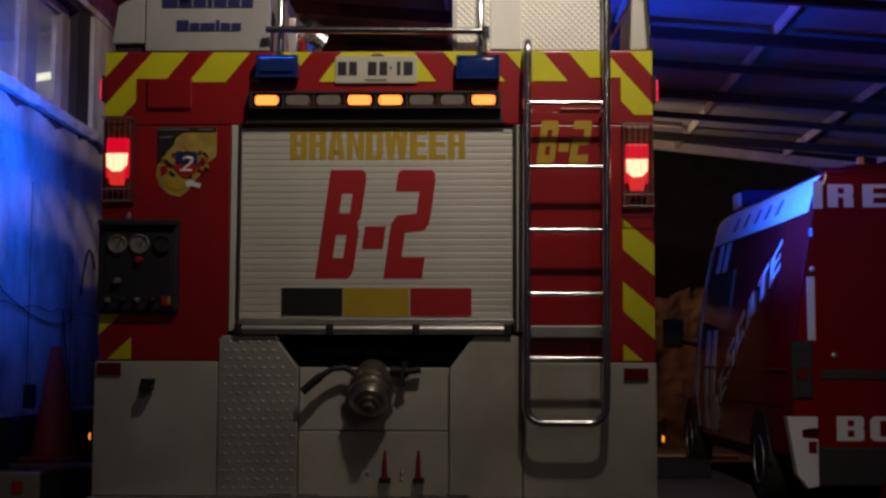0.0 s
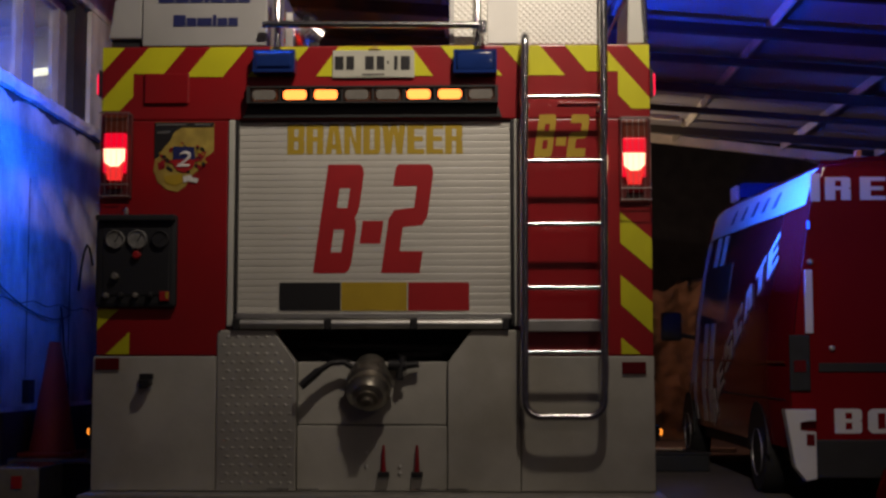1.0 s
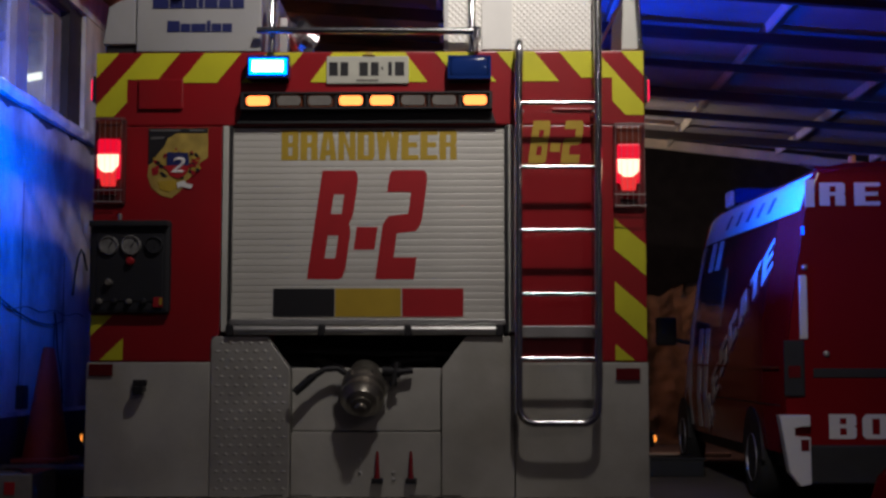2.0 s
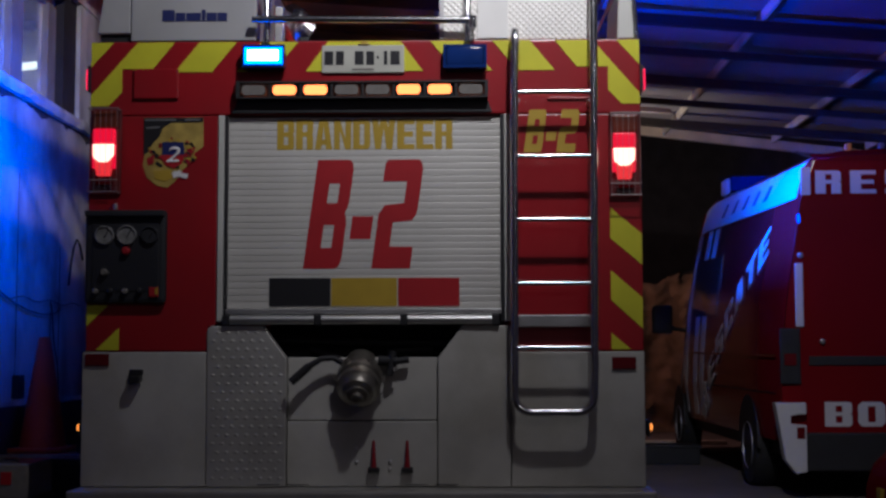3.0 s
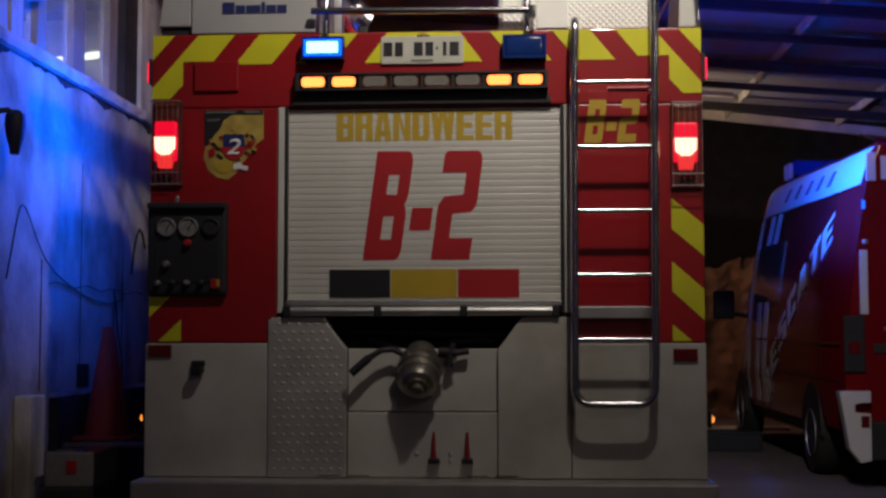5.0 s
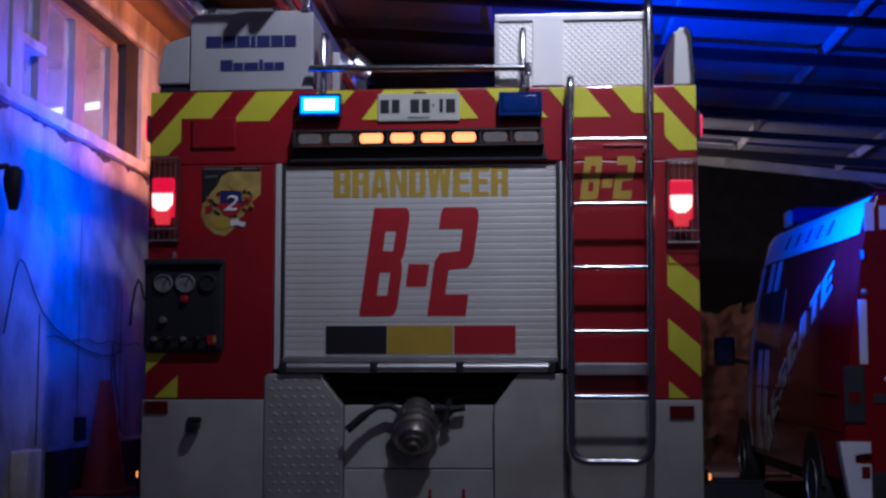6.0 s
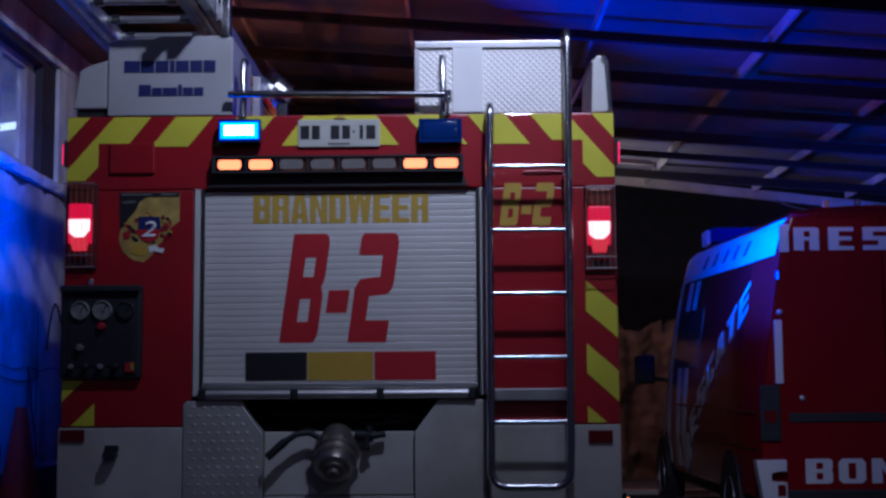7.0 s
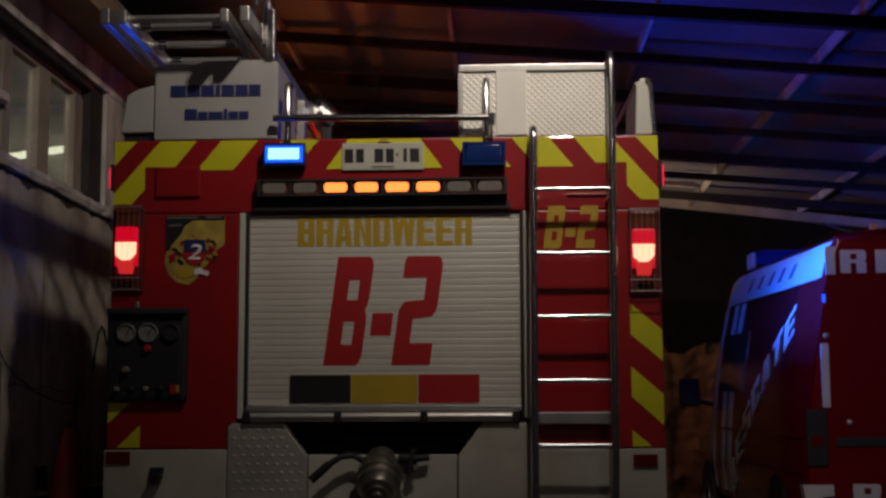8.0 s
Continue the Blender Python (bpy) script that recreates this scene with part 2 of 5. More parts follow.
def mesh_of(name, bm, mat, shift=None, smooth=False):
    bmesh.ops.recalc_face_normals(bm, faces=bm.faces)
    if shift is not None:
        bmesh.ops.translate(bm, verts=bm.verts, vec=-Vector(shift))
    me = bpy.data.meshes.new(name)
    bm.to_mesh(me)
    bm.free()
    for m in mat if isinstance(mat, (list, tuple)) else [mat]:
        me.materials.append(m)
    if smooth:
        me.shade_smooth()
        me.set_sharp_from_angle(angle=radians(38))
    return me


def part(name, bm, mat, parent, label="", smooth=False, kind=""):
    """One mesh under a thing or a part; bm in world metres."""
    org = ORIGIN[parent]
    ob = new(name, mesh_of(name, bm, mat, org, smooth))
    ob.parent = parent
    ORIGIN[ob] = org
    return tagged(ob, label, kind=kind)


def turning(name, bm, mat, parent, pivot, label=""):
    """A part with its own pivot, to be keyed; bm round the pivot as zero."""
    ob = new(name, mesh_of(name, bm, mat))
    ob.parent = parent
    ob.location = Vector(pivot) - ORIGIN[parent]
    ORIGIN[ob] = Vector(pivot)
    return tagged(ob, label)


def piece(name, me, parent, at):
    ob = new(name, me)
    ob.parent = parent
    ob.location = Vector(at) - ORIGIN[parent]
    return ob


def setting(name, bm, mat, label, category, smooth=False):
    ob = new(name, mesh_of(name, bm, mat, None, smooth))
    ORIGIN[ob] = Vector((0, 0, 0))
    return tagged(ob, label, category, kind="structure")


def box(bm, x0, x1, y0, y1, z0, z1, bevel=0.0, slot=0):
    vs = [bm.verts.new(v) for v in ((x0, y0, z0), (x1, y0, z0), (x1, y1, z0), (x0, y1, z0), (x0, y0, z1), (x1, y0, z1), (x1, y1, z1), (x0, y1, z1))]
    fs = [bm.faces.new([vs[i] for i in f]) for f in ((0, 3, 2, 1), (4, 5, 6, 7), (0, 1, 5, 4), (1, 2, 6, 5), (2, 3, 7, 6), (3, 0, 4, 7))]
    for f in fs:
        f.material_index = slot
    if bevel:
        bmesh.ops.bevel(bm, geom=list({e for f in fs for e in f.edges}), offset=bevel, segments=2, affect="EDGES", profile=0.6)
    return bm


def boxes(*rows, bevel=0.0):
    bm = bmesh.new()
    for r in rows:
        box(bm, *r, bevel=bevel)
    return bm


def slab(bm, pts, y0, y1, bevel=0.0, slot=0):
    """A plate: an outline in x and z, from y0 to y1."""
    a = [bm.verts.new((x, y0, z)) for x, z in pts]
    b = [bm.verts.new((x, y1, z)) for x, z in pts]
    n = len(pts)
    fs = [bm.faces.new(a), bm.faces.new(b[::-1])]
    fs += [bm.faces.new((a[i], b[i], b[(i + 1) % n], a[(i + 1) % n])) for i in range(n)]
    for f in fs:
        f.material_index = slot
    if bevel:
        bmesh.ops.bevel(bm, geom=list(fs[0].edges), offset=bevel, segments=2, affect="EDGES", profile=0.6)
    return bm


def side_slab(bm, pts, x0, x1, bevel=0.0):
    """A plate: an outline in y and z, from x0 to x1."""
    a = [bm.verts.new((x0, y, z)) for y, z in pts]
    b = [bm.verts.new((x1, y, z)) for y, z in pts]
    n = len(pts)
    fs = [bm.faces.new(a), bm.faces.new(b[::-1])]
    fs += [bm.faces.new((a[i], b[i], b[(i + 1) % n], a[(i + 1) % n])) for i in range(n)]
    if bevel:
        bmesh.ops.bevel(bm, geom=list({e for f in fs for e in f.edges}), offset=bevel, segments=2, affect="EDGES", profile=0.6)
    return bm


def tube(bm, pts, r, n=12):
    """A round bar along points, with capped ends."""
    pts = [Vector(p) for p in pts]
    rings = []
    side = None
    for i, p in enumerate(pts):
        d = (pts[min(i + 1, len(pts) - 1)] - pts[max(i - 1, 0)]).normalized()
        if side is None:
            side = d.cross(Vector((0, 0, 1)) if abs(d.z) < 0.9 else Vector((0, 1, 0))).normalized()
        side = (side - d * side.dot(d)).normalized()
        up = d.cross(side)
        rings.append([bm.verts.new(p + r * (side * math.cos(2 * math.pi * k / n) + up * math.sin(2 * math.pi * k / n))) for k in range(n)])
    for a, b in zip(rings, rings[1:]):
        for k in range(n):
            bm.faces.new((a[k], a[(k + 1) % n], b[(k + 1) % n], b[k]))
    bm.faces.new(rings[0][::-1])
    bm.faces.new(rings[-1])
    return bm


def turned(bm, profile, m, n=24):
    """A turned body: radii and heights along its axis, placed by m (the axis is z)."""
    rings = [[bm.verts.new(m @ Vector((r * math.cos(2 * math.pi * k / n), r * math.sin(2 * math.pi * k / n), h))) for k in range(n)] for r, h in profile]
    for a, b in zip(rings, rings[1:]):
        for k in range(n):
            bm.faces.new((a[k], a[(k + 1) % n], b[(k + 1) % n], b[k]))
    bm.faces.new(rings[0][::-1])
    bm.faces.new(rings[-1])
    return bm


def arc(c, r, a0, a1, n, plane):
    """Points on an arc; plane 'xz' or 'yz'."""
    out = []
    for i in range(n + 1):
        a = radians(a0 + (a1 - a0) * i / n)
        u, v = r * math.cos(a), r * math.sin(a)
        out.append((c[0] + u, c[1], c[2] + v) if plane == "xz" else (c[0], c[1] + u, c[2] + v))
    return out


def lettering(name, text, x0, x1, z0, z1, y, mat, parent, label, weight=0.03, shear=0.0, thick=0.003):
    """Raised lettering, fitted into a rectangle on a face that looks along -y."""
    cu = bpy.data.curves.new(name, "FONT")
    cu.body, cu.offset, cu.shear = text, weight, shear
    ob = bpy.data.objects.new(name, cu)
    scene.collection.objects.link(ob)
    bpy.context.view_layer.update()
    me = bpy.data.meshes.new_from_object(ob.evaluated_get(bpy.context.evaluated_depsgraph_get()))
    bpy.data.objects.remove(ob)
    bm = bmesh.new()
    bm.from_mesh(me)
    bpy.data.meshes.remove(me)
    xs, ys = [v.co.x for v in bm.verts], [v.co.y for v in bm.verts]
    ax, ay, sx, sy = min(xs), min(ys), (x1 - x0) / (max(xs) - min(xs)), (z1 - z0) / (max(ys) - min(ys))
    for v in bm.verts:
        v.co = Vector((x0 + (v.co.x - ax) * sx, y, z0 + (v.co.y - ay) * sy))
    ext = bmesh.ops.extrude_face_region(bm, geom=list(bm.faces))
    bmesh.ops.translate(bm, verts=[g for g in ext["geom"] if isinstance(g, bmesh.types.BMVert)], vec=(0, -thick, 0))
    return part(name, bm, mat, parent, label)


def block_glyph(bm, cells, x0, z0, w, h, shear, y):
    """A heavy block letter: convex outlines in a unit square."""
    for pts in cells:
        slab(bm, [(x0 + u * w + shear * v * h, z0 + v * h) for u, v in pts], y - 0.0008, y)


GLYPH_B = (
    ((0, 0), (0.40, 0), (0.40, 1), (0, 1)),
    ((0.40, 0), (0.86, 0), (0.68, 0.19), (0.40, 0.19)),
    ((0.86, 0), (0.95, 0.025), (1.0, 0.09), (1.0, 0.41), (0.97, 0.47), (0.92, 0.51), (0.68, 0.40), (0.68, 0.19)),
    ((0.40, 0.40), (0.68, 0.40), (0.92, 0.51), (0.68, 0.60), (0.40, 0.60)),
    ((0.92, 0.51), (0.97, 0.55), (1.0, 0.61), (1.0, 0.91), (0.95, 0.975), (0.86, 1.0), (0.68, 0.78), (0.68, 0.60)),
    ((0.40, 0.78), (0.68, 0.78), (0.86, 1.0), (0.40, 1.0)),
)
GLYPH_2 = (
    ((0.0, 0.80), (0.62, 0.80), (0.86, 1.0), (0.06, 1.0), (0.0, 0.96)),
    ((0.62, 0.80), (0.62, 0.60), (0.97, 0.49), (1.0, 0.55), (1.0, 0.91), (0.95, 0.975), (0.86, 1.0)),
    ((0.62, 0.60), (0.12, 0.58), (0.0, 0.50), (0.40, 0.42), (0.88, 0.44), (0.97, 0.49)),
    ((0.0, 0.50), (0.0, 0.0), (0.40, 0.20), (0.40, 0.42)),
    ((0.0, 0.0), (1.0, 0.0), (1.0, 0.20), (0.40, 0.20)),
)
def rects(*rows):
    return tuple(((u0, v0), (u1, v0), (u1, v1), (u0, v1)) for u0, u1, v0, v1 in rows)


CAPITALS = {
    "B": (((0, 0), (0.40, 0), (0.40, 1), (0, 1)), ((0.40, 0), (0.90, 0), (0.64, 0.16), (0.40, 0.16)), ((0.90, 0), (1, 0.08), (1, 0.44), (0.94, 0.51), (0.64, 0.43), (0.64, 0.16)), ((0.40, 0.43), (0.64, 0.43), (0.94, 0.51), (0.64, 0.59), (0.40, 0.59)), ((0.94, 0.51), (1, 0.58), (1, 0.92), (0.90, 1), (0.64, 0.84), (0.64, 0.59)), ((0.40, 0.84), (0.64, 0.84), (0.90, 1), (0.40, 1))),
    "R": (((0, 0), (0.40, 0), (0.40, 1), (0, 1)), ((0.40, 0.43), (0.66, 0.43), (0.94, 0.51), (0.64, 0.59), (0.40, 0.59)), ((0.94, 0.51), (1, 0.58), (1, 0.92), (0.90, 1), (0.64, 0.84), (0.64, 0.59)), ((0.40, 0.84), (0.64, 0.84), (0.90, 1), (0.40, 1)), ((0.62, 0), (1, 0), (1, 0.44), (0.94, 0.51), (0.62, 0.43))),
    "A": (((0, 0), (0.36, 0), (0.50, 0.78), (0.50, 1), (0.24, 1)), ((1, 0), (0.64, 0), (0.50, 0.78), (0.50, 1), (0.76, 1)), ((0.36, 0.16), (0.64, 0.16), (0.62, 0.34), (0.38, 0.34))),
    "N": (((0, 0), (0.34, 0), (0.34, 1), (0, 1)), ((0.66, 0), (1, 0), (1, 1), (0.66, 1)), ((0.34, 1), (0.34, 0.62), (0.66, 0), (0.66, 0.38))),
    "D": (((0, 0), (0.40, 0), (0.40, 1), (0, 1)), ((0.40, 0), (0.86, 0), (0.64, 0.16), (0.40, 0.16)), ((0.86, 0), (1, 0.12), (1, 0.88), (0.86, 1), (0.64, 0.84), (0.64, 0.16)), ((0.40, 0.84), (0.64, 0.84), (0.86, 1), (0.40, 1))),
    "W": (((0, 1), (0.26, 1), (0.38, 0), (0.13, 0)), ((0.38, 0), (0.29, 0.72), (0.38, 1), (0.50, 1), (0.50, 0.7)), ((0.62, 0), (0.71, 0.72), (0.62, 1), (0.50, 1), (0.50, 0.7)), ((1, 1), (0.74, 1), (0.62, 0), (0.87, 0))),
    "C": rects((0, 1, 0, 0.2), (0, 0.4, 0.2, 0.8), (0, 1, 0.8, 1), (0.62, 1, 0.2, 0.34), (0.62, 1, 0.66, 0.8)),
    "T": rects((0.3, 0.7, 0, 0.8), (0, 1, 0.8, 1)),
    "E": rects((0, 0.42, 0, 1), (0.42, 1, 0, 0.17), (0.42, 0.92, 0.42, 0.59), (0.42, 1, 0.83, 1)),
    "S": rects((0, 1, 0, 0.2), (0.6, 1, 0.2, 0.42), (0, 1, 0.42, 0.6), (0, 0.4, 0.6, 0.8), (0, 1, 0.8, 1)),
    "O": (((0.14, 0), (0.86, 0), (0.64, 0.18), (0.36, 0.18)), ((0.86, 0), (1, 0.16), (1, 0.84), (0.86, 1), (0.64, 0.82), (0.64, 0.18)), ((0.86, 1), (0.14, 1), (0.36, 0.82), (0.64, 0.82)), ((0.14, 1), (0, 0.84), (0, 0.16), (0.14, 0), (0.36, 0.18), (0.36, 0.82))),
    "M": (((0, 0), (0.28, 0), (0.28, 1), (0, 1)), ((0.72, 0), (1, 0), (1, 1), (0.72, 1)), ((0.28, 1), (0.28, 0.6), (0.50, 0.1), (0.50, 0.5)), ((0.72, 1), (0.72, 0.6), (0.50, 0.1), (0.50, 0.5))),
}


def block_text(name, text, x0, x1, z0, z1, y, mat, parent, label, gap=0.16):
    """Heavy capitals across a width; W and M take more room."""
    wide = [1.35 if c in "WM" else 1.0 for c in text]
    unit = (x1 - x0) / (sum(wide) + gap * (len(text) - 1))
    x = x0
    for c, w in zip(text, wide):
        b2 = bmesh.new()
        block_glyph(b2, CAPITALS[c], x, z0, unit * w, z1 - z0, 0, y)
        bmesh.ops.remove_doubles(b2, verts=b2.verts, dist=1e-5)
        part(name, b2, mat, parent, label)
        x += unit * (w + gap)


GLYPH_DASH = (((0, 0.27), (1, 0.27), (1, 0.48), (0, 0.48)),)


def code_b2(name, x0, z0, w, h, y, mat, parent, label):
    sh = 0.135
    for glyph, u, v in ((GLYPH_B, 0, 0.355), (GLYPH_DASH, 0.405, 0.20), (GLYPH_2, 0.650, 0.368)):
        bm = bmesh.new()
        block_glyph(bm, glyph, x0 + w * u, z0, w * v, h, sh, y)
        bmesh.ops.remove_doubles(bm, verts=bm.verts, dist=1e-5)
        part(name, bm, mat, parent, label)


# ---------------------------------------------------------------- ground, far wall, roof
bm = bmesh.new()
bmesh.ops.create_grid(bm, x_segments=80, y_segments=80, size=60)
for v in bm.verts:
    v.co.z = 0.012 * noise.noise(v.co * 0.7) if (v.co - Vector((2, 3, 0))).length < 40 else 0
    v.co.y += 10
ground = setting("ground", bm, GROUND, "grey-brown worn concrete yard, uneven and dusty", "ground", True)

bm = bmesh.new()
bmesh.ops.create_grid(bm, x_segments=300, y_segments=60, size=0.5)
for v in bm.verts:
    u, w = v.co.x + 0.5, v.co.y + 0.5
    p = Vector((-3 + 14 * u, 13.5, 2.15 * w))
    p.y += 0.25 * noise.noise(p * 1.1) + 0.16 * noise.noise(p * 4.0) + 0.07 * noise.noise(p * 9.0)
    p.z += (0.25 * noise.noise(Vector((p.x * 0.9, 0, 3))) + 0.12 * noise.noise(Vector((p.x * 5, 0, 3)))) * w
    v.co = p
# added backdrop that hides the sky glow behind the yard
dark_backdrop = setting("backdrop_far", boxes((-8, 22, 17.0, 17.3, 0, 6.5)), DARK_WOOD, "tall dark timber backdrop added to close the yard", "wall")
far_wall = setting("wall_north", bm, ROUGH_WALL, "rough brown earth and rubble wall behind the yard", "wall", True)
mod = far_wall.modifiers.new("thick", "SOLIDIFY")
mod.thickness = 0.3


def roof_z(x):
    return 3.74 - 0.077 * (x - 2.516)


bm = bmesh.new()
X0, X1, Y0, Y1 = -2.5, 9.0, 1.0, 10.1
rows_n = int((Y1 - Y0) / 0.019)
prev = None
for i in range(rows_n + 1):
    y = Y0 + (Y1 - Y0) * i / rows_n
    dz = 0.10 + 0.010 * math.sin(2 * math.pi * y / 0.076)
    cur = [bm.verts.new((x, y, roof_z(x) + dz + 0.01 * noise.noise(Vector((x, y, 0))))) for x in (X0, 0.5, 3.0, 5.5, X1)]
    if prev:
        for a in range(4):
            bm.faces.new((prev[a], prev[a + 1], cur[a + 1], cur[a]))
    prev = cur
roof = setting("ceiling", bm, SHEET, "corrugated galvanised shelter roof, rusty and dented", "roof", True)
mod = roof.modifiers.new("thick", "SOLIDIFY")
mod.thickness = 0.004

shelter = thing("roof_frame", (2.5, 5, 0), "old timber rafters, near-black for their shade, under a corrugated shelter roof", "roof frame", kind="structure")
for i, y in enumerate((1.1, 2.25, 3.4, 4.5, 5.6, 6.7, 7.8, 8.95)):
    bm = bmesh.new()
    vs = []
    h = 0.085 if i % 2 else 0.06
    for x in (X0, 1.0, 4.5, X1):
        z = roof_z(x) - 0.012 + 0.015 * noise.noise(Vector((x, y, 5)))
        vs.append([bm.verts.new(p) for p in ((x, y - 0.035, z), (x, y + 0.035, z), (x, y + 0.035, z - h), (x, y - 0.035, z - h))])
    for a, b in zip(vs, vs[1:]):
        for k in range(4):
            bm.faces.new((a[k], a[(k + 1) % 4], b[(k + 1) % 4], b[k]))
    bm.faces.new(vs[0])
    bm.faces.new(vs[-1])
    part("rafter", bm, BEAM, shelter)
for x in (-2.3, -1.05, 0.2, 1.54, 2.80, 4.09, 5.2, 6.5, 7.8):
    z = roof_z(x)
    part("purlin", boxes((x - 0.013, x + 0.013, 1.0, 10.0, z - 0.005, z + 0.075)), BATTEN, shelter)
bm = bmesh.new()
slab(bm, [(-0.5, 4.070), (6.8, 3.228), (6.8, 3.338), (-0.5, 4.180)], 10.0, 10.06)
part("fascia", bm, PURLIN, shelter, "pale timber fascia board")
bm = bmesh.new()
slab(bm, [(1.5, 3.735), (2.62, 3.650), (2.62, 3.700), (1.5, 3.785)], 8.20, 8.25)
part("tie_board", bm, PURLIN, shelter, "short pale tie board")
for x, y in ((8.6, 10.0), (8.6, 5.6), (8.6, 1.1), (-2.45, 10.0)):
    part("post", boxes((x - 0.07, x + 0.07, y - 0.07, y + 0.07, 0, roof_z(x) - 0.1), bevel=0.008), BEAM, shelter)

# ---------------------------------------------------------------- building beside the truck
WX = -2.05
house = thing("wall_west", (WX, 1.5, 0), "whitewashed board wall of a low building with timber windows", "building", kind="structure")
part("wall_board", boxes((WX - 0.14, WX, -7.0, 4.2, 0, 2.52)), WALL, house)
bm = bmesh.new()
loops = []
for k in range(131):
    y = -7.0 + 11.2 * k / 130
    n1, n2, n3 = (noise.noise(Vector((y * f, 0.3, 2.0))) for f in (6.0, 11.0, 1.3))
    prof_y = ((WX - 0.14, 2.524), (WX + 0.004, 2.524), (WX + 0.03 + 0.012 * n1, 2.530 + 0.014 * n2), (WX + 0.038 + 0.010 * n2, 2.560), (WX + 0.032, 2.592 + 0.008 * n1), (WX - 0.14, 2.600))
    loops.append([bm.verts.new((x, y, z + 0.008 * n3 * (x > WX))) for x, z in prof_y])
for a, b in zip(loops, loops[1:]):
    for k in range(6):
        bm.faces.new((a[k], a[(k + 1) % 6], b[(k + 1) % 6], b[k]))
bm.faces.new(loops[0])
bm.faces.new(loops[-1][::-1])
part("wall_cap", bm, PALE_WOOD, house, "chipped pale sill board")
# ragged dark strip: the shadow line under the chipped sill, put in as colour
bm = bmesh.new()
prev = None
for k in range(281):
    y = -7.0 + 11.2 * k / 280
    d = max(0.003, 0.012 + 0.05 * noise.noise(Vector((y * 3.1, 7.0, 1.0))) + 0.03 * noise.noise(Vector((y * 13.0, 3.0, 1.0))))
    cur = [bm.verts.new((x, y, z)) for x, z in ((WX + 0.001, 2.522), (WX + 0.004, 2.521), (WX + 0.004, 2.521 - d), (WX + 0.001, 2.520 - d))]
    if prev:
        for a in range(3):
            bm.faces.new((prev[a], prev[a + 1], cur[a + 1], cur[a]))
    prev = cur
part("sill_shadow_strip", bm, DARK_WOOD, house, "dark ragged strip under the chipped sill, its shadow line in colour")
part("wall_head", boxes((WX - 0.14, WX, -7.0, 4.2, 3.365, 3.57)), PALE_WOOD, house, "pale weathered head boards")
part("corner_post", boxes((WX - 0.14, WX - 0.003, 2.560, 4.2, 2.604, 3.361)), PALE_WOOD, house, "pale weathered corner boards with dark knots")
part("wall_pier", boxes((WX - 0.14, WX - 0.003, -7.0, 0.30, 2.604, 3.361)), PALE_WOOD, house, "pale weathered boards beside the window")
part("pier_board", boxes((WX - 0.10, WX + 0.012, 0.304, 0.456, 2.604, 3.361), bevel=0.004), PALE_WOOD, house, "pale upright window board")
# flat dark boards; shade of the window's reveal and head is in their colour
part("jamb_board", boxes((WX - 0.135, WX - 0.03, 2.290, 2.557, 2.604, 3.361)), DARK_WOOD, house, "window jamb board, the recess shade put in its dark colour")
part("head_reveal", boxes((WX - 0.088, WX - 0.02, 0.46, 2.287, 3.315, 3.361)), DARK_WOOD, house, "board under the window head, its underside shade in the colour")
part("end_wall", boxes((-6.0, WX - 0.144, 4.06, 4.2, 0, 3.57), (-6.0, WX - 0.144, -7.0, -6.86, 0, 3.57)), WALL, house)
part("back_wall", boxes((-6.14, -6.0, -7.0, 4.2, 0, 3.57)), ROOM, house)
part("soffit", boxes((-6.14, WX + 0.26, -7.1, 3.55, 3.575, 3.61)), TIMBER, house, "bare timber soffit")
part("eave_board", boxes((WX + 0.264, WX + 0.29, -7.1, 3.55, 3.56, 3.70)), TIMBER, house)
part("roof_sheet", boxes((-6.2, WX + 0.29, -7.1, 4.3, 3.705, 3.73)), SHEET, house)
part("room_floor", boxes((-6.0, WX - 0.14, -6.86, 4.06, 0.0, 0.05)), ROOM, house)
part("shelf", boxes((-5.95, -5.5, -2.0, 3.5, 2.7, 2.75), (-5.95, -5.5, -2.0, 3.5, 3.15, 3.2)), FRAME_WOOD, house)

window = thing("window_1", (WX, 1.5, 2.6), "timber-framed window of several panes, lit room behind", "window", kind="structure")
zb, zt, xin = 2.604, 3.361, WX - 0.09
part("window_head", boxes((xin - 0.05, xin, 0.46, 2.285, zt - 0.10, zt)), FRAME_WOOD, window)
part("window_sill", boxes((xin - 0.05, xin + 0.02, 0.46, 2.285, zb, zb + 0.05), bevel=0.006), FRAME_WOOD, window)
edges = ((0.44, 0.05), (0.965, 0.125), (1.565, 0.20), (2.205, 0.16))
for y, w in edges:
    part("mullion", boxes((xin - 0.055, xin + 0.012, y - w / 2, y + w / 2, zb + 0.05, zt - 0.10), bevel=0.005), FRAME_WOOD, window)
for (a, wa), (b, wb) in zip(edges, edges[1:]):
    pane = part("pane", boxes((xin - 0.03, xin - 0.026, a + wa / 2 - 0.005, b - wb / 2 + 0.005, zb + 0.052, zt - 0.102)), GLASS, window, "dusty clear glass pane")
    pane.visible_shadow = False
part("transom", boxes((xin - 0.04, xin + 0.055, 0.47, 0.90, 2.905, 2.955), bevel=0.006), PALE_WOOD, window, "pale slanting transom board")
bm = bmesh.new()
tube(bm, [(xin - 0.16, 0.50 + 0.07 * k, 3.02 + 0.05 * math.sin(1.7 * k)) for k in range(6)], 0.055, 10)
part("rolled_blind", bm, DARK_WOOD, window, "dark rolled cloth behind the pane", True)
# glowing tube placed and tilted so its streaks fit the panes from the camera
room_lamp = thing("tube_lamp", (-3.1, 4.05, 3.24), "slanted white tube lamp in the room, tilted to fit the view", "lamp")
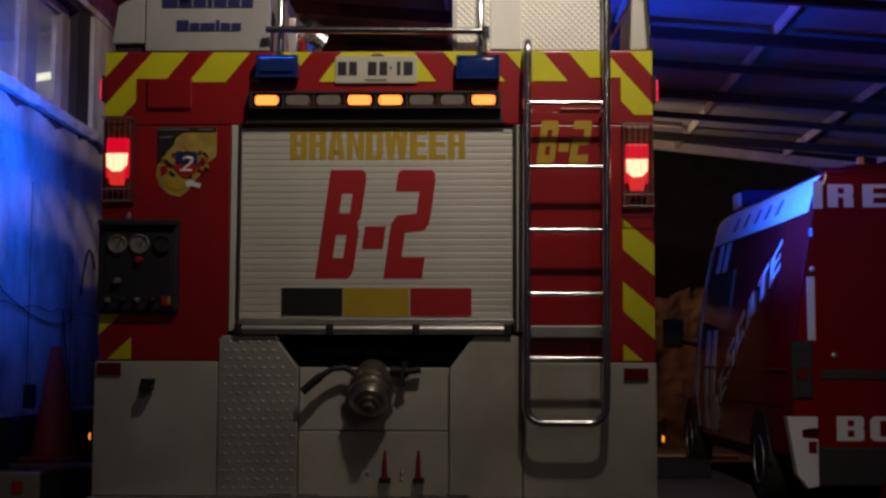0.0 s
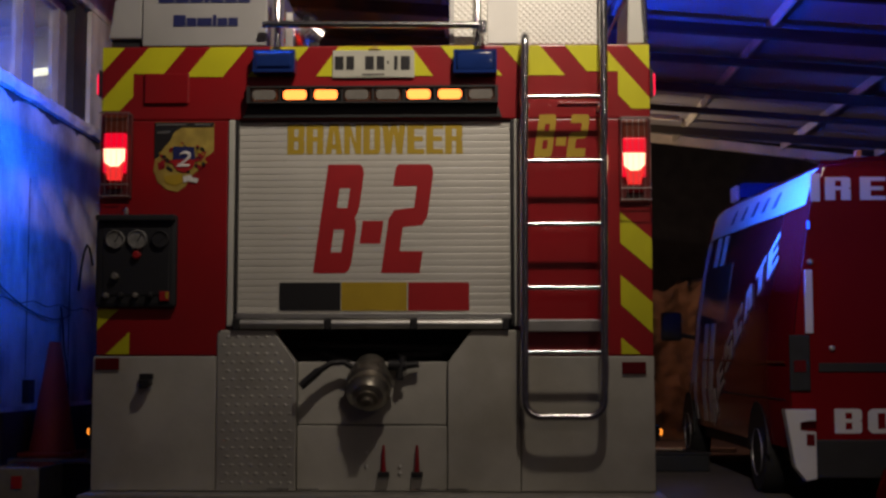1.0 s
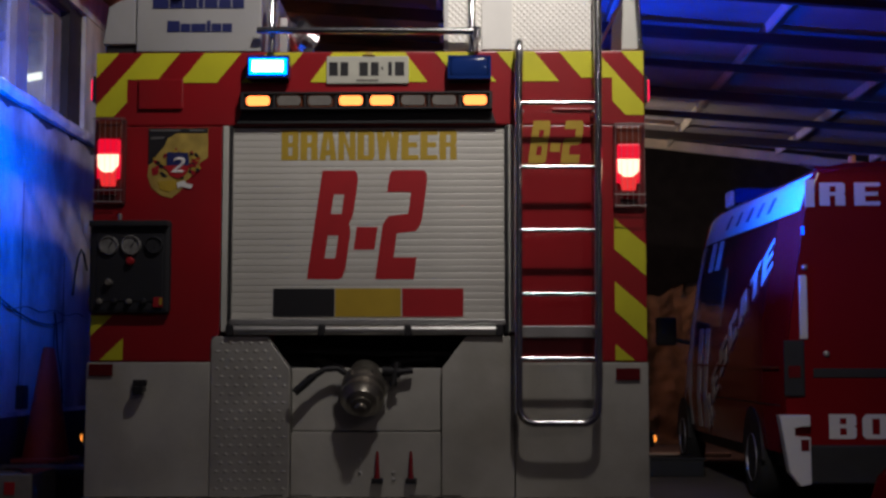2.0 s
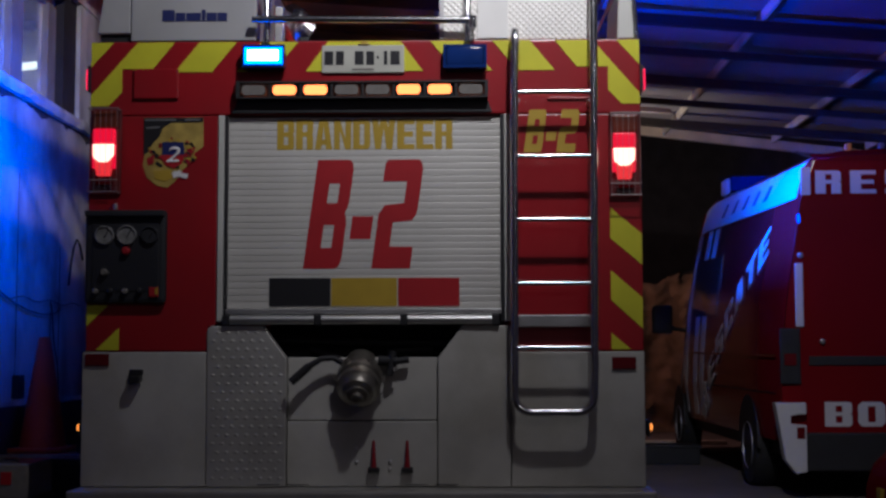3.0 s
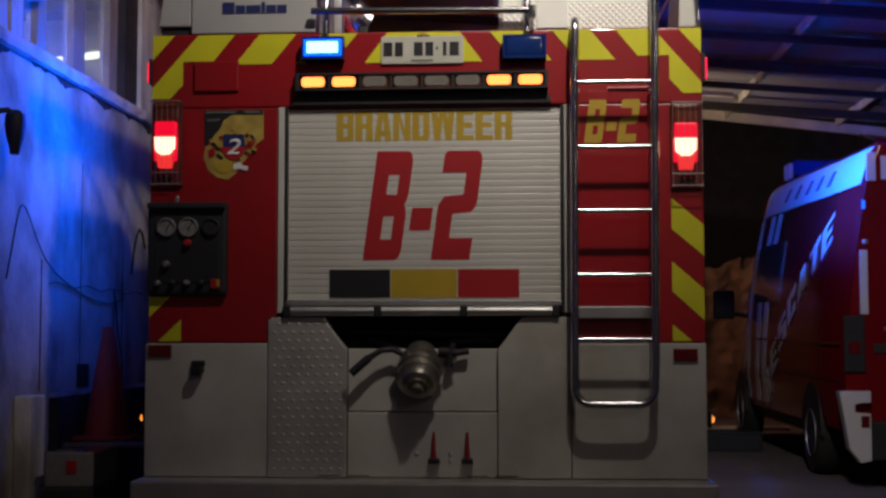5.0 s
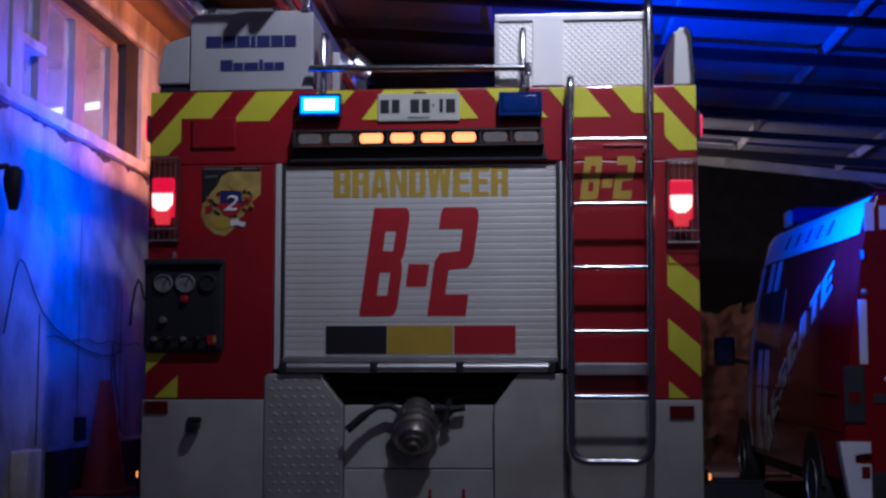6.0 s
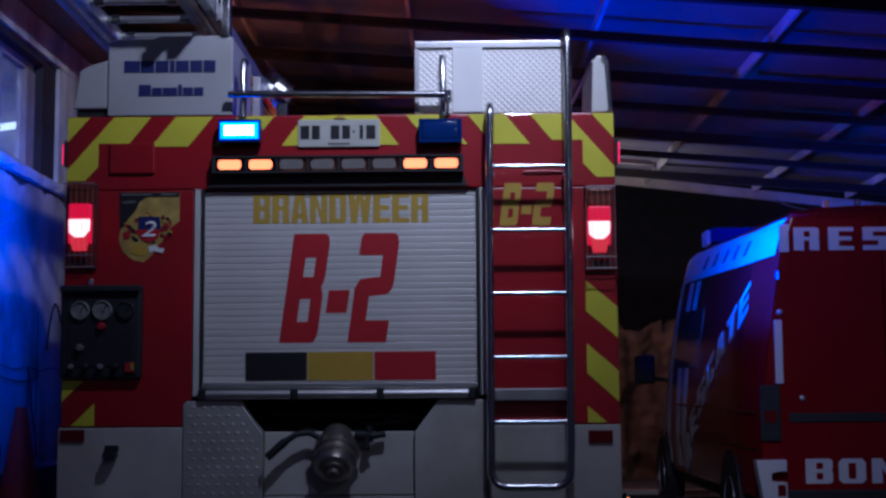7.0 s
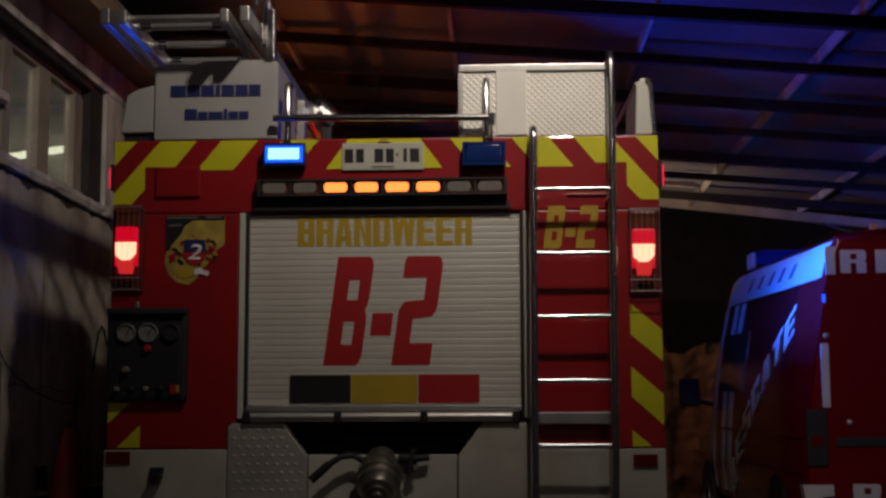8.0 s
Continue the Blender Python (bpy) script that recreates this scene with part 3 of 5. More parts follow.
part("tube", slab(bmesh.new(), [(-3.75, 3.12), (-2.40, 3.30), (-2.40, 3.345), (-3.75, 3.165)], 3.90, 3.96, 0.01), glow("tube_glow", (0.95, 1.0, 0.70), 1.7), room_lamp)

cable = thing("cable", (WX + 0.02, 2.2, 1.6), "thin dark cable hanging loose on a whitewashed wall", "cable")
bm = bmesh.new()
sag = [(0.31, 1.40), (0.36, 1.52), (0.42, 1.67), (0.46, 1.75), (0.496, 1.775), (0.54, 1.765), (0.60, 1.72), (0.70, 1.62), (0.82, 1.53), (0.98, 1.46), (1.15, 1.415), (1.35, 1.37), (1.60, 1.335), (1.85, 1.32), (2.05, 1.33), (2.2, 1.36)]
tube(bm, [(WX + 0.012, y, z) for y, z in sag], 0.004, 6)
tube(bm, [(WX + 0.012, 0.9 + 0.1 * i, 1.40 + 0.012 * math.sin(1.3 * i)) for i in range(18)], 0.003, 6)
tube(bm, [(WX + 0.012, 2.0 + 0.02 * i + 0.01 * math.sin(i), 1.40 - 0.05 * i) for i in range(12)], 0.004, 6)
tube(bm, [(WX + 0.012, 2.36, 1.52), (WX + 0.012, 2.40, 1.66), (WX + 0.012, 2.46, 1.77), (WX + 0.012, 2.52, 1.82), (WX + 0.012, 2.58, 1.80), (WX + 0.012, 2.66, 1.70)], 0.007, 6)
part("cable_run", bm, BLACK, cable)

# ---------------------------------------------------------------- the fire truck
truck = thing("fire_truck", (0, 2.5, 0), "red and white ladder fire truck, yellow chevrons, rear lights flashing", "fire truck")
part("body", boxes((-1.245, 1.245, 0.31, 5.1, 1.09, 2.495), (-1.245, -0.69, 0.09, 0.308, 1.09, 2.495), (0.69, 1.245, 0.09, 0.308, 1.09, 2.495), (-0.688, 0.688, 0.09, 0.308, 1.22, 2.495), bevel=0.004), RED, truck)
part("chassis", boxes((-0.45, 0.45, 0.3, 8.2, 0.55, 0.85), (-1.2, 1.2, 0.35, 1.0, 0.5, 1.08), (-1.2, 1.2, 2.4, 5.0, 0.5, 1.08)), BLACK, truck)
bm = bmesh.new()
side_slab(bm, [(5.25, 0.6), (7.9, 0.6), (7.95, 1.5), (7.55, 2.75), (5.25, 2.8)], -1.22, 1.22, 0.06)
cab_body = part("cab", bm, RED, truck)
part("windscreen", boxes((-1.05, 1.05, 7.78, 7.83, 1.6, 2.4)), VAN_GLASS, truck)
for sx in (-1, 1):
    part("cab_window", boxes((sx * 1.222 - 0.006, sx * 1.222 + 0.006, 6.3, 7.4, 1.7, 2.45)), VAN_GLASS, truck)
    for y0 in (0.7, 2.2, 3.7):
        part("side_shutter", boxes((sx * 1.247 - 0.006, sx * 1.247 + 0.006, y0, y0 + 1.3, 1.25, 2.3)), ALU, truck)
    for y in (1.7, 6.6):
        wheel = part("wheel", turned(bmesh.new(), [(0.30, -0.15), (0.48, -0.14), (0.51, -0.08), (0.51, 0.08), (0.48, 0.14), (0.30, 0.15)], pose(sx * 1.02, y, 0.51, 0, 90, 0)), TYRE, truck, smooth=True)
        part("rim", turned(bmesh.new(), [(0.02, 0.16), (0.12, 0.16), (0.14, 0.10), (0.29, 0.08), (0.31, 0.155), (0.31, -0.1)], pose(sx * 1.02, y, 0.51, 0, 90 * sx, 0)), RIM, wheel, smooth=True)

# rear face: painted panels round the shutter
bm = bmesh.new()
slab(bm, [(-1.25, 1.093), (-0.705, 1.093), (-0.705, 1.21), (-0.664, 1.21), (-0.664, 2.16), (-1.25, 2.16)], 0.0, 0.088, 0.006)
part("rear_panel", bm, RED, truck)
bm = bmesh.new()
slab(bm, [(0.654, 1.093), (1.25, 1.093), (1.25, 2.16), (0.654, 2.16)], 0.0, 0.088, 0.006)
part("rear_panel", bm, RED, truck)
bm = bmesh.new()
slab(bm, [(-1.25, 2.163), (1.25, 2.163), (1.25, 2.503), (-1.25, 2.503)], 0.0, 0.088, 0.008)
part("rear_panel", bm, RED, truck)
part("flap", boxes((-1.05, -0.845, -0.016, -0.002, 2.237, 2.376), bevel=0.006), RED, truck, "raised red cover plate")
part("flap", boxes((0.83, 1.02, -0.012, -0.002, 2.225, 2.236), bevel=0.003), RED, truck)

# foil stripes, mirrored on both halves
K = 0.82
for sx in (-1, 1):
    def foil(pts):
        b2 = bmesh.new()
        slab(b2, [(sx * x, z) for x, z in pts], -0.0035, -0.0005)
        part("chevron_stripe", b2, YELLOW, truck, "lime yellow reflective stripe")
    foil([(1.247, 2.499), (1.145, 2.499), (1.247, 2.385)])
    foil([(1.035, 2.499), (0.865, 2.499), (0.865 + 0.122 * K, 2.377), (1.105, 2.377), (1.105, 2.27), (1.165, 2.205), (1.247, 2.205), (1.247, 2.255)])
    foil([(0.752, 2.499), (0.582, 2.499), (0.582 + 0.138 * K, 2.361), (0.752 + 0.138 * K, 2.361)])
    foil([(0.468, 2.499), (0.300, 2.499), (0.300 + 0.138 * K, 2.361), (0.468 + 0.138 * K, 2.361)])
    foil([(0.165, 2.499), (0.006, 2.499), (0.006, 2.48), (0.125, 2.361), (0.165 + 0.125 * K, 2.361)])
for pts in (
    [(1.107, 1.735), (1.107, 1.595), (1.248, 1.475), (1.248, 1.615)],
    [(1.107, 1.452), (1.107, 1.318), (1.248, 1.190), (1.248, 1.328)],
    [(1.107, 1.172), (1.107, 1.098), (1.194, 1.098)],
    [(-1.248, 1.300), (-1.248, 1.205), (-1.150, 1.300)],
    [(-1.205, 1.098), (-1.100, 1.198), (-1.100, 1.098)],
):
    bm = bmesh.new()
    slab(bm, pts, -0.0035, -0.0005)
    part("chevron_stripe", bm, YELLOW, truck, "lime yellow reflective stripe")

# roller shutter
shutter = part("roller_shutter", boxes((-0.63, 0.63, 0.042, 0.086, 1.21, 2.162)), BLACK, truck, "white slatted roller shutter, closed")
N_SLAT, Z_LO, Z_HI = 29, 1.284, 2.155
sh = (Z_HI - Z_LO) / N_SLAT
bm = bmesh.new()
hw = 0.617
prof = [(0.026, 0), (0.0214, 0.0003), (0.0204, 0.002), (0.020, sh * 0.5), (0.0203, sh - 0.004), (0.0214, sh - 0.0012), (0.026, sh - 0.0006)]
aa = [bm.verts.new((-hw, y, z)) for y, z in prof]
bb = [bm.verts.new((hw, y, z)) for y, z in prof]
for i in range(len(prof) - 1):
    bm.faces.new((aa[i], bb[i], bb[i + 1], aa[i + 1]))
bm.faces.new(aa)
bm.faces.new(bb[::-1])
slat_mesh = mesh_of("slat", bm, SLAT)
for i in range(N_SLAT):
    piece("slat", slat_mesh, shutter, (0, 0, Z_LO + i * sh))
for sx in (-1, 1):
    part("guide_rail", boxes((sx * 0.646 - 0.013, sx * 0.646 + 0.013, -0.012, 0.085, 1.225, 2.16), bevel=0.004), WHITE, shutter, "pale shutter guide rail")
    part("gasket", boxes((sx * 0.6245 - 0.0065, sx * 0.6245 + 0.0065, -0.004, 0.06, 1.225, 2.16)), BLACK, shutter)
part("bottom_rail", boxes((-0.63, 0.63, -0.004, 0.05, 1.258, 1.282), bevel=0.004), ALU, shutter)
for x0, x1 in ((-0.595, -0.22), (-0.185, 0.165), (0.20, 0.575)):
    bm = bmesh.new()
    tube(bm, [(x0, -0.022, 1.232), (x1, -0.022, 1.232)], 0.021, 14)
    part("lift_bar", bm, ALU, shutter, smooth=True)
for x in (-0.615, -0.203, 0.182, 0.592):
    part("lift_bracket", boxes((x - 0.016, x + 0.016, -0.034, 0.02, 1.206, 1.258), bevel=0.006), BLACK, shutter)

block_text("letter", "BRANDWEER", -0.398, 0.400, 2.005, 2.143, 0.020, DECAL_YELLOW, shutter, "ochre yellow block capital", 0.10)
code_b2("call_sign", -0.277, 1.463, 0.475, 0.495, 0.020, DECAL_RED, shutter, "large red block call sign")
for x0, x1, m in ((-0.427, -0.151, DECAL_BLACK), (-0.147, 0.149, DECAL_YELLOW), (0.155, 0.430, DECAL_RED)):
    part("flag_field", boxes((x0, x1, 0.016, 0.0195, 1.294, 1.421)), m, shutter)
code_b2("call_sign_small", 0.722, 1.985, 0.225, 0.195, -0.0005, DECAL_YELLOW, truck, "small yellow call sign")

# lower white panels
part("lower_panel", boxes((-1.262, -0.703, -0.004, 0.07, 0.492, 1.089), bevel=0.006), PANEL, truck, "grimy white lower panel")
part("lower_panel", boxes((0.660, 1.252, -0.004, 0.07, 0.492, 1.089), bevel=0.006), PANEL, truck, "grimy white lower panel")
bm = bmesh.new()
slab(bm, [(-0.70, 0.492), (-0.344, 0.492), (-0.344, 1.06), (-0.45, 1.205), (-0.685, 1.205), (-0.70, 1.19)], -0.012, 0.06, 0.005)
tread_panel = part("tread_panel", bm, TREADPLATE, truck, "raised-dot aluminium tread panel")
bm = bmesh.new()
for r in range(18):
    for c in range(8):
        x, z = -0.672 + c * 0.043 + (0.0215 if r % 2 else 0), 0.53 + r * 0.038
        if x > -0.36 or (z > 1.03 and x > -0.36 - (z - 1.03) * 0.75):
            continue
        q = [bm.verts.new((x + dx, -0.012, z + dz)) for dx, dz in ((-0.015, 0), (0, -0.010), (0.015, 0), (0, 0.010))]
        t = bm.verts.new((x, -0.0142, z))
        for i in range(4):
            bm.faces.new((q[i], q[(i + 1) % 4], t))
part("tread_dots", bm, TREADPLATE, tread_panel, kind="stuff")
bm = bmesh.new()
slab(bm, [(0.334, 0.492), (0.656, 0.492), (0.656, 1.205), (0.442, 1.205), (0.334, 1.062)], -0.012, 0.06, 0.005)
part("lower_panel", bm, PANEL, truck, "grimy white lower panel")
part("centre_panel", boxes((-0.340, 0.330, 0.022, 0.07, 0.785, 1.064), bevel=0.005), PANEL, truck)
part("centre_panel", boxes((-0.340, 0.330, 0.010, 0.07, 0.492, 0.780), bevel=0.005), PANEL, truck)
# recess and its pipes are all black; the shade inside is in the colour
part("pump_recess", boxes((-0.46, 0.45, 0.29, 0.30, 1.0, 1.215), (-0.46, 0.45, 0.075, 0.30, 1.0, 1.01)), BLACK, truck, "recess over the suction coupling, its inner shade put in black")
bm = bmesh.new()
tube(bm, [(-0.4, 0.2, 1.15), (0.4, 0.2, 1.12)], 0.02, 8)
tube(bm, [(-0.25, 0.18, 1.1), (-0.1, 0.12, 1.04)], 0.025, 8)
tube(bm, [(0.1, 0.15, 1.09), (0.3, 0.2, 1.1)], 0.018, 8)
part("recess_pipe", bm, BLACK, truck, smooth=True)
part("tailboard", boxes((-1.28, 1.28, -0.16, 0.1, 0.365, 0.488), bevel=0.012), TREADPLATE, truck, "dotted aluminium tailboard edge")
for x in (-0.42, -0.29, 0.24, 0.37):
    part("drain_slot", boxes((x - 0.05, x + 0.05, -0.0155, -0.0122, 0.500, 0.504)), BLACK, truck)

# suction coupling with lever
M = pose(-0.014, 0.055, 1.035, 124, 0, 0) @ Matrix.Diagonal((0.90, 0.90, 0.93, 1))
bm = bmesh.new()
turned(bm, [(0.075, -0.02), (0.085, 0.02), (0.085, 0.05), (0.10, 0.055), (0.10, 0.075), (0.105, 0.08), (0.112, 0.10), (0.112, 0.145), (0.098, 0.155), (0.098, 0.175), (0.108, 0.18), (0.108, 0.205), (0.092, 0.215), (0.078, 0.245), (0.052, 0.258), (0.052, 0.272), (0.03, 0.278), (0.028, 0.30), (0.012, 0.305)], M, 32)
coupling = part("suction_coupling", bm, BRASS, truck, "worn grey metal suction coupling", True)
for k in range(6):
    a = k * math.pi / 3
    p = M @ Vector((0.112 * math.cos(a), 0.112 * math.sin(a), 0.122))
    part("lug", turned(bmesh.new(), [(0.014, -0.012), (0.014, 0.012)], Matrix.Translation(p), 8), BRASS, coupling)
bm = bmesh.new()
tube(bm, [(-0.08, -0.03, 1.035), (-0.13, -0.04, 1.062), (-0.185, -0.055, 1.058), (-0.24, -0.065, 1.022), (-0.30, -0.075, 0.968)], 0.014, 10)
tube(bm, [(-0.235, -0.065, 1.026), (-0.315, -0.078, 0.955)], 0.019, 10)
part("lever", bm, BLACK, coupling, "black curved lever", True)
bm = bmesh.new()
tube(bm, [(0.07, -0.01, 1.05), (0.15, -0.02, 1.045)], 0.024, 10)
tube(bm, [(0.135, -0.02, 1.09), (0.118, -0.03, 0.985)], 0.017, 10)
tube(bm, [(0.13, -0.02, 1.045), (0.205, -0.02, 1.055)], 0.016, 8)
part("valve_knob", bm, BLACK, coupling, smooth=True)
part("valve_tag", boxes((0.135, 0.152, -0.045, -0.035, 1.0, 1.02), bevel=0.002), CLEAR_LENS, coupling, "small pale tag")

for x in (0.048, 0.197):
    bm = bmesh.new()
    slab(bm, [(x - 0.026, 0.556), (x + 0.026, 0.556), (x + 0.024, 0.578), (x - 0.024, 0.578)], -0.03, 0.008, 0.004)
    hook = part("hook_base", bm, BLACK, truck, "black hook base")
    bm = bmesh.new()
    turned(bm, [(0.013, 0.0), (0.010, 0.03), (0.007, 0.10), (0.005, 0.118)], pose(x, -0.012, 0.578), 10)
    part("hook_pin", bm, STRIPE_RED, hook, "red upright pin", True)
for x, z in ((-0.03, 0.60), (-0.03, 0.66), (0.12, 0.60), (0.12, 0.57)):
    bm = bmesh.new()
    turned(bm, [(0.008, 0.0), (0.008, 0.005), (0.003, 0.007)], pose(x, 0.009, z, 90, 0, 0), 8)
    part("bolt", bm, ALU, truck)

bm = bmesh.new()
box(bm, -1.045, -0.985, -0.03, -0.005, 0.985, 1.012, 0.005)
grip = part("latch_base", bm, BLACK, truck)
bm = bmesh.new()
slab(bm, [(-1.038, 0.985), (-0.99, 0.985), (-0.985, 0.965), (-1.0, 0.95), (-1.035, 0.945)], -0.075, -0.02, 0.006)
part("latch_handle", bm, BLACK, grip, "black latch handle")

for x0, x1, z0, z1 in ((-1.248, -1.140, 1.028, 1.082), (1.107, 1.215, 1.010, 1.064)):
    part("reflector", boxes((x0, x1, -0.016, -0.005, z0, z1), bevel=0.003), RED_LENS, truck, "dark red rectangular reflector")

# tail lamps behind wire cages
for sx, x0, x1, z0, z1 in ((-1, -1.238, -1.100, 1.800, 2.190), (1, 1.104, 1.244, 1.776, 2.158)):
    lamp = part("tail_lamp", boxes((x0, x1, -0.02, -0.002, z0, z1), bevel=0.006), material("lamp_housing", (0.10, 0.012, 0.012), 0.4), truck, "lit red tail lamp behind a wire cage")
    xc, w, h = (x0 + x1) / 2, x1 - x0, z1 - z0
    part("lamp_lens", boxes((xc - w * 0.40, xc + w * 0.40, -0.05, -0.018, z0 + h * 0.76, z1 - 0.012), bevel=0.008), AMBER_DULL, lamp, "dull amber lens")
    part("lamp_lens", boxes((xc - w * 0.38, xc + w * 0.34, -0.055, -0.018, z0 + h * 0.585, z0 + h * 0.755), bevel=0.008), TAIL_GLOW, lamp, "glowing red lens")
    def field(pts, y, bevel):
        return slab(bmesh.new(), [(xc + w * u, z0 + h * v) for u, v in pts], y, -0.018, bevel)
    part("lamp_lens", field([(-0.40, 0.30), (0.33, 0.30), (0.35, 0.58), (-0.42, 0.58)], -0.046, 0.006), TAIL_GLOW, lamp, "glowing red lens")
    part("lamp_lens", field([(-0.36, 0.42), (-0.16, 0.365), (0.12, 0.37), (0.31, 0.44), (0.32, 0.575), (-0.38, 0.575)], -0.055, 0.005), TAIL_CORE, lamp, "white-hot brake lamp lens")
    part("lamp_lens", field([(-0.24, 0.215), (0.18, 0.215), (0.29, 0.42), (0.12, 0.355), (-0.16, 0.350), (-0.34, 0.40)], -0.052, 0.004), TAIL_LOW, lamp, "glowing pale red lens")
    part("lamp_lens", boxes((xc - w * 0.30, xc + w * 0.26, -0.048, -0.018, z0 + h * 0.10, z0 + h * 0.205), bevel=0.01), RED_LENS, lamp)
    bm = bmesh.new()
    for i in range(6):
        x = x0 + 0.006 + (w - 0.012) * i / 5
        tube(bm, [(x, -0.072, z0 + 0.004), (x, -0.072, z1 - 0.004)], 0.0009, 6)
    for z in (z0 + 0.006, z0 + h * 0.15, z1 - 0.006):
        tube(bm, [(x0, -0.075, z), (x1, -0.075, z)], 0.003, 6)
    for x in (x0 + 0.006, x1 - 0.006):
        for z in (z0 + 0.006, z1 - 0.006):
            tube(bm, [(x, -0.075, z), (x, -0.005, z)], 0.003, 6)
    part("wire_cage", bm, CAGE, lamp, "thin wire guard")
for sx, z in ((-1, 2.335), (1, 2.325)):
    holder = part("side_marker", boxes((sx * 1.258 - 0.008, sx * 1.258 + 0.008, 0.0, 0.12, z - 0.06, z + 0.06), bevel=0.004), BLACK, truck)
    part("marker_lens", boxes((sx * 1.270 - 0.0055, sx * 1.270 + 0.0055, 0.01, 0.07, z - 0.05, z + 0.045), bevel=0.005), MARKER, holder, "glowing red marker lens")
    holder = part("low_marker", boxes((sx * 1.268 - 0.006, sx * 1.268 + 0.006, 0.0, 0.07, 0.715, 0.785), bevel=0.004), BLACK, truck)
    part("marker_lens", boxes((sx * 1.281 - 0.006, sx * 1.281 + 0.006, 0.01, 0.05, 0.738, 0.768), bevel=0.008), AMBER_MARKER, holder, "small amber marker lens")

# shield emblem in plain shapes
def emblem_at(u, v):
    return -1.003 + (u - 300) * 0.00105, 2.152 - (v - 45) * 0.00101


bm = bmesh.new()
slab(bm, [emblem_at(*p) for p in ((300, 45), (560, 45), (560, 178), (525, 205), (505, 250), (470, 285), (440, 335), (405, 362), (360, 352), (318, 318), (298, 262), (305, 215))], -0.003, -0.0005)
emblem = part("emblem", bm, material("faded_ochre", (0.40, 0.29, 0.055), 0.5, 0, 0.3, 14, 0.02, 60, 0, (0.16, 0.08, 0.03), 0.5), truck, "worn yellow and black shield emblem with a number")


def patch(pts, m, y=-0.006, label=""):
    b2 = bmesh.new()
    slab(b2, [emblem_at(*p) for p in pts], y, y + 0.003)
    part("emblem_patch", b2, m, emblem, label)


GREY_PRINT = material("emblem_grey", (0.13, 0.13, 0.13), 0.5)
patch([(301, 46), (559, 46), (559, 68), (420, 68), (385, 92), (370, 130), (340, 165), (318, 205), (302, 212)], DECAL_BLACK, -0.0045)
patch([(308, 52), (440, 52), (440, 60), (308, 60)], GREY_PRINT, -0.0078)
patch([(478, 52), (545, 52), (545, 60), (478, 60)], GREY_PRINT, -0.0078)
patch([(312, 88), (372, 84), (366, 94), (314, 97)], GREY_PRINT, -0.0078)
rng_e = random.Random(4)
for k in range(60):
    a, q = rng_e.uniform(0, 2 * math.pi), rng_e.uniform(58, 108)
    eu, ev, er = 425 + q * math.cos(a), 205 + 0.62 * q * math.sin(a), rng_e.uniform(5, 12)
    patch([(eu - er, ev), (eu, ev - er * 0.8), (eu + er, ev + er * 0.3), (eu, ev + er)], rng_e.choice((STRIPE_RED, STRIPE_RED, DECAL_BLACK, DECAL_BLACK, DECAL_YELLOW)), -0.0062 - 0.00002 * k)
patch([(384, 156), (475, 158), (480, 215), (384, 215)], DECAL_BLUE, -0.0082)
patch([(372, 216), (482, 216), (470, 252), (435, 276), (400, 262)], DECAL_RED, -0.0082)
patch([(345, 290), (420, 280), (430, 318), (395, 335), (355, 322)], DECAL_YELLOW, -0.0058)
patch([(428, 292), (462, 284), (468, 296), (497, 302), (490, 322), (450, 312), (432, 320)], DECAL_WHITE, -0.0065)
patch([(316, 230), (350, 212), (345, 255), (322, 262)], STRIPE_RED, -0.0058)
patch([(490, 190), (528, 178), (520, 205), (500, 222)], STRIPE_RED, -0.0058)
(nx0, nz1), (nx1, nz0) = emblem_at(398, 178), emblem_at(462, 248)
lettering("emblem_number", "2", nx0, nx1, nz0, nz1, -0.0085, DECAL_WHITE, emblem, "white number", 0.01, 0.2)

# pump control panel
ctrl = part("control_panel", boxes((-1.251, -0.884, -0.045, 0.0, 1.307, 1.727), bevel=0.018), PANEL_BLACK, truck, "black pump control panel with dials")
part("panel_lip", boxes((-1.245, -0.89, -0.075, -0.04, 1.695, 1.722), bevel=0.006), PANEL_BLACK, ctrl)
part("panel_plate", boxes((-1.215, -0.915, -0.049, -0.044, 1.36, 1.67), bevel=0.003), material("panel_face", (0.018, 0.019, 0.023), 0.45), ctrl)
for x, r, m in ((-1.158, 0.042, DIAL), (-1.058, 0.044, DIAL), (-0.955, 0.040, CLEAR_LENS)):
    bm = bmesh.new()
    turned(bm, [(r, 0.0), (r, 0.016), (r * 0.88, 0.018), (r * 0.86, 0.010), (0.002, 0.010)], pose(x, -0.049, 1.612, 90, 0, 0), 24)
    d = part("dial", bm, m if m is DIAL else PANEL_BLACK, ctrl, "pale round gauge" if m is DIAL else "")
    bm = bmesh.new()
    slab(bm, [(x - 0.003, 1.60), (x + 0.003, 1.60), (x + 0.022, 1.636), (x + 0.018, 1.638)], -0.0625, -0.0605)
    part("needle", bm, DECAL_BLACK, d)
bm = bmesh.new()
turned(bm, [(0.018, 0.0), (0.018, 0.02), (0.012, 0.026)], pose(-1.06, -0.049, 1.54, 90, 0, 0), 14)
part("knob", bm, DECAL_RED, ctrl, "small red knob")
bm = bmesh.new()
turned(bm, [(0.017, 0.0), (0.017, 0.02), (0.012, 0.03)], pose(-1.155, -0.049, 1.445, 90, 0, 0), 14)
part("knob", bm, CLEAR_LENS, ctrl)
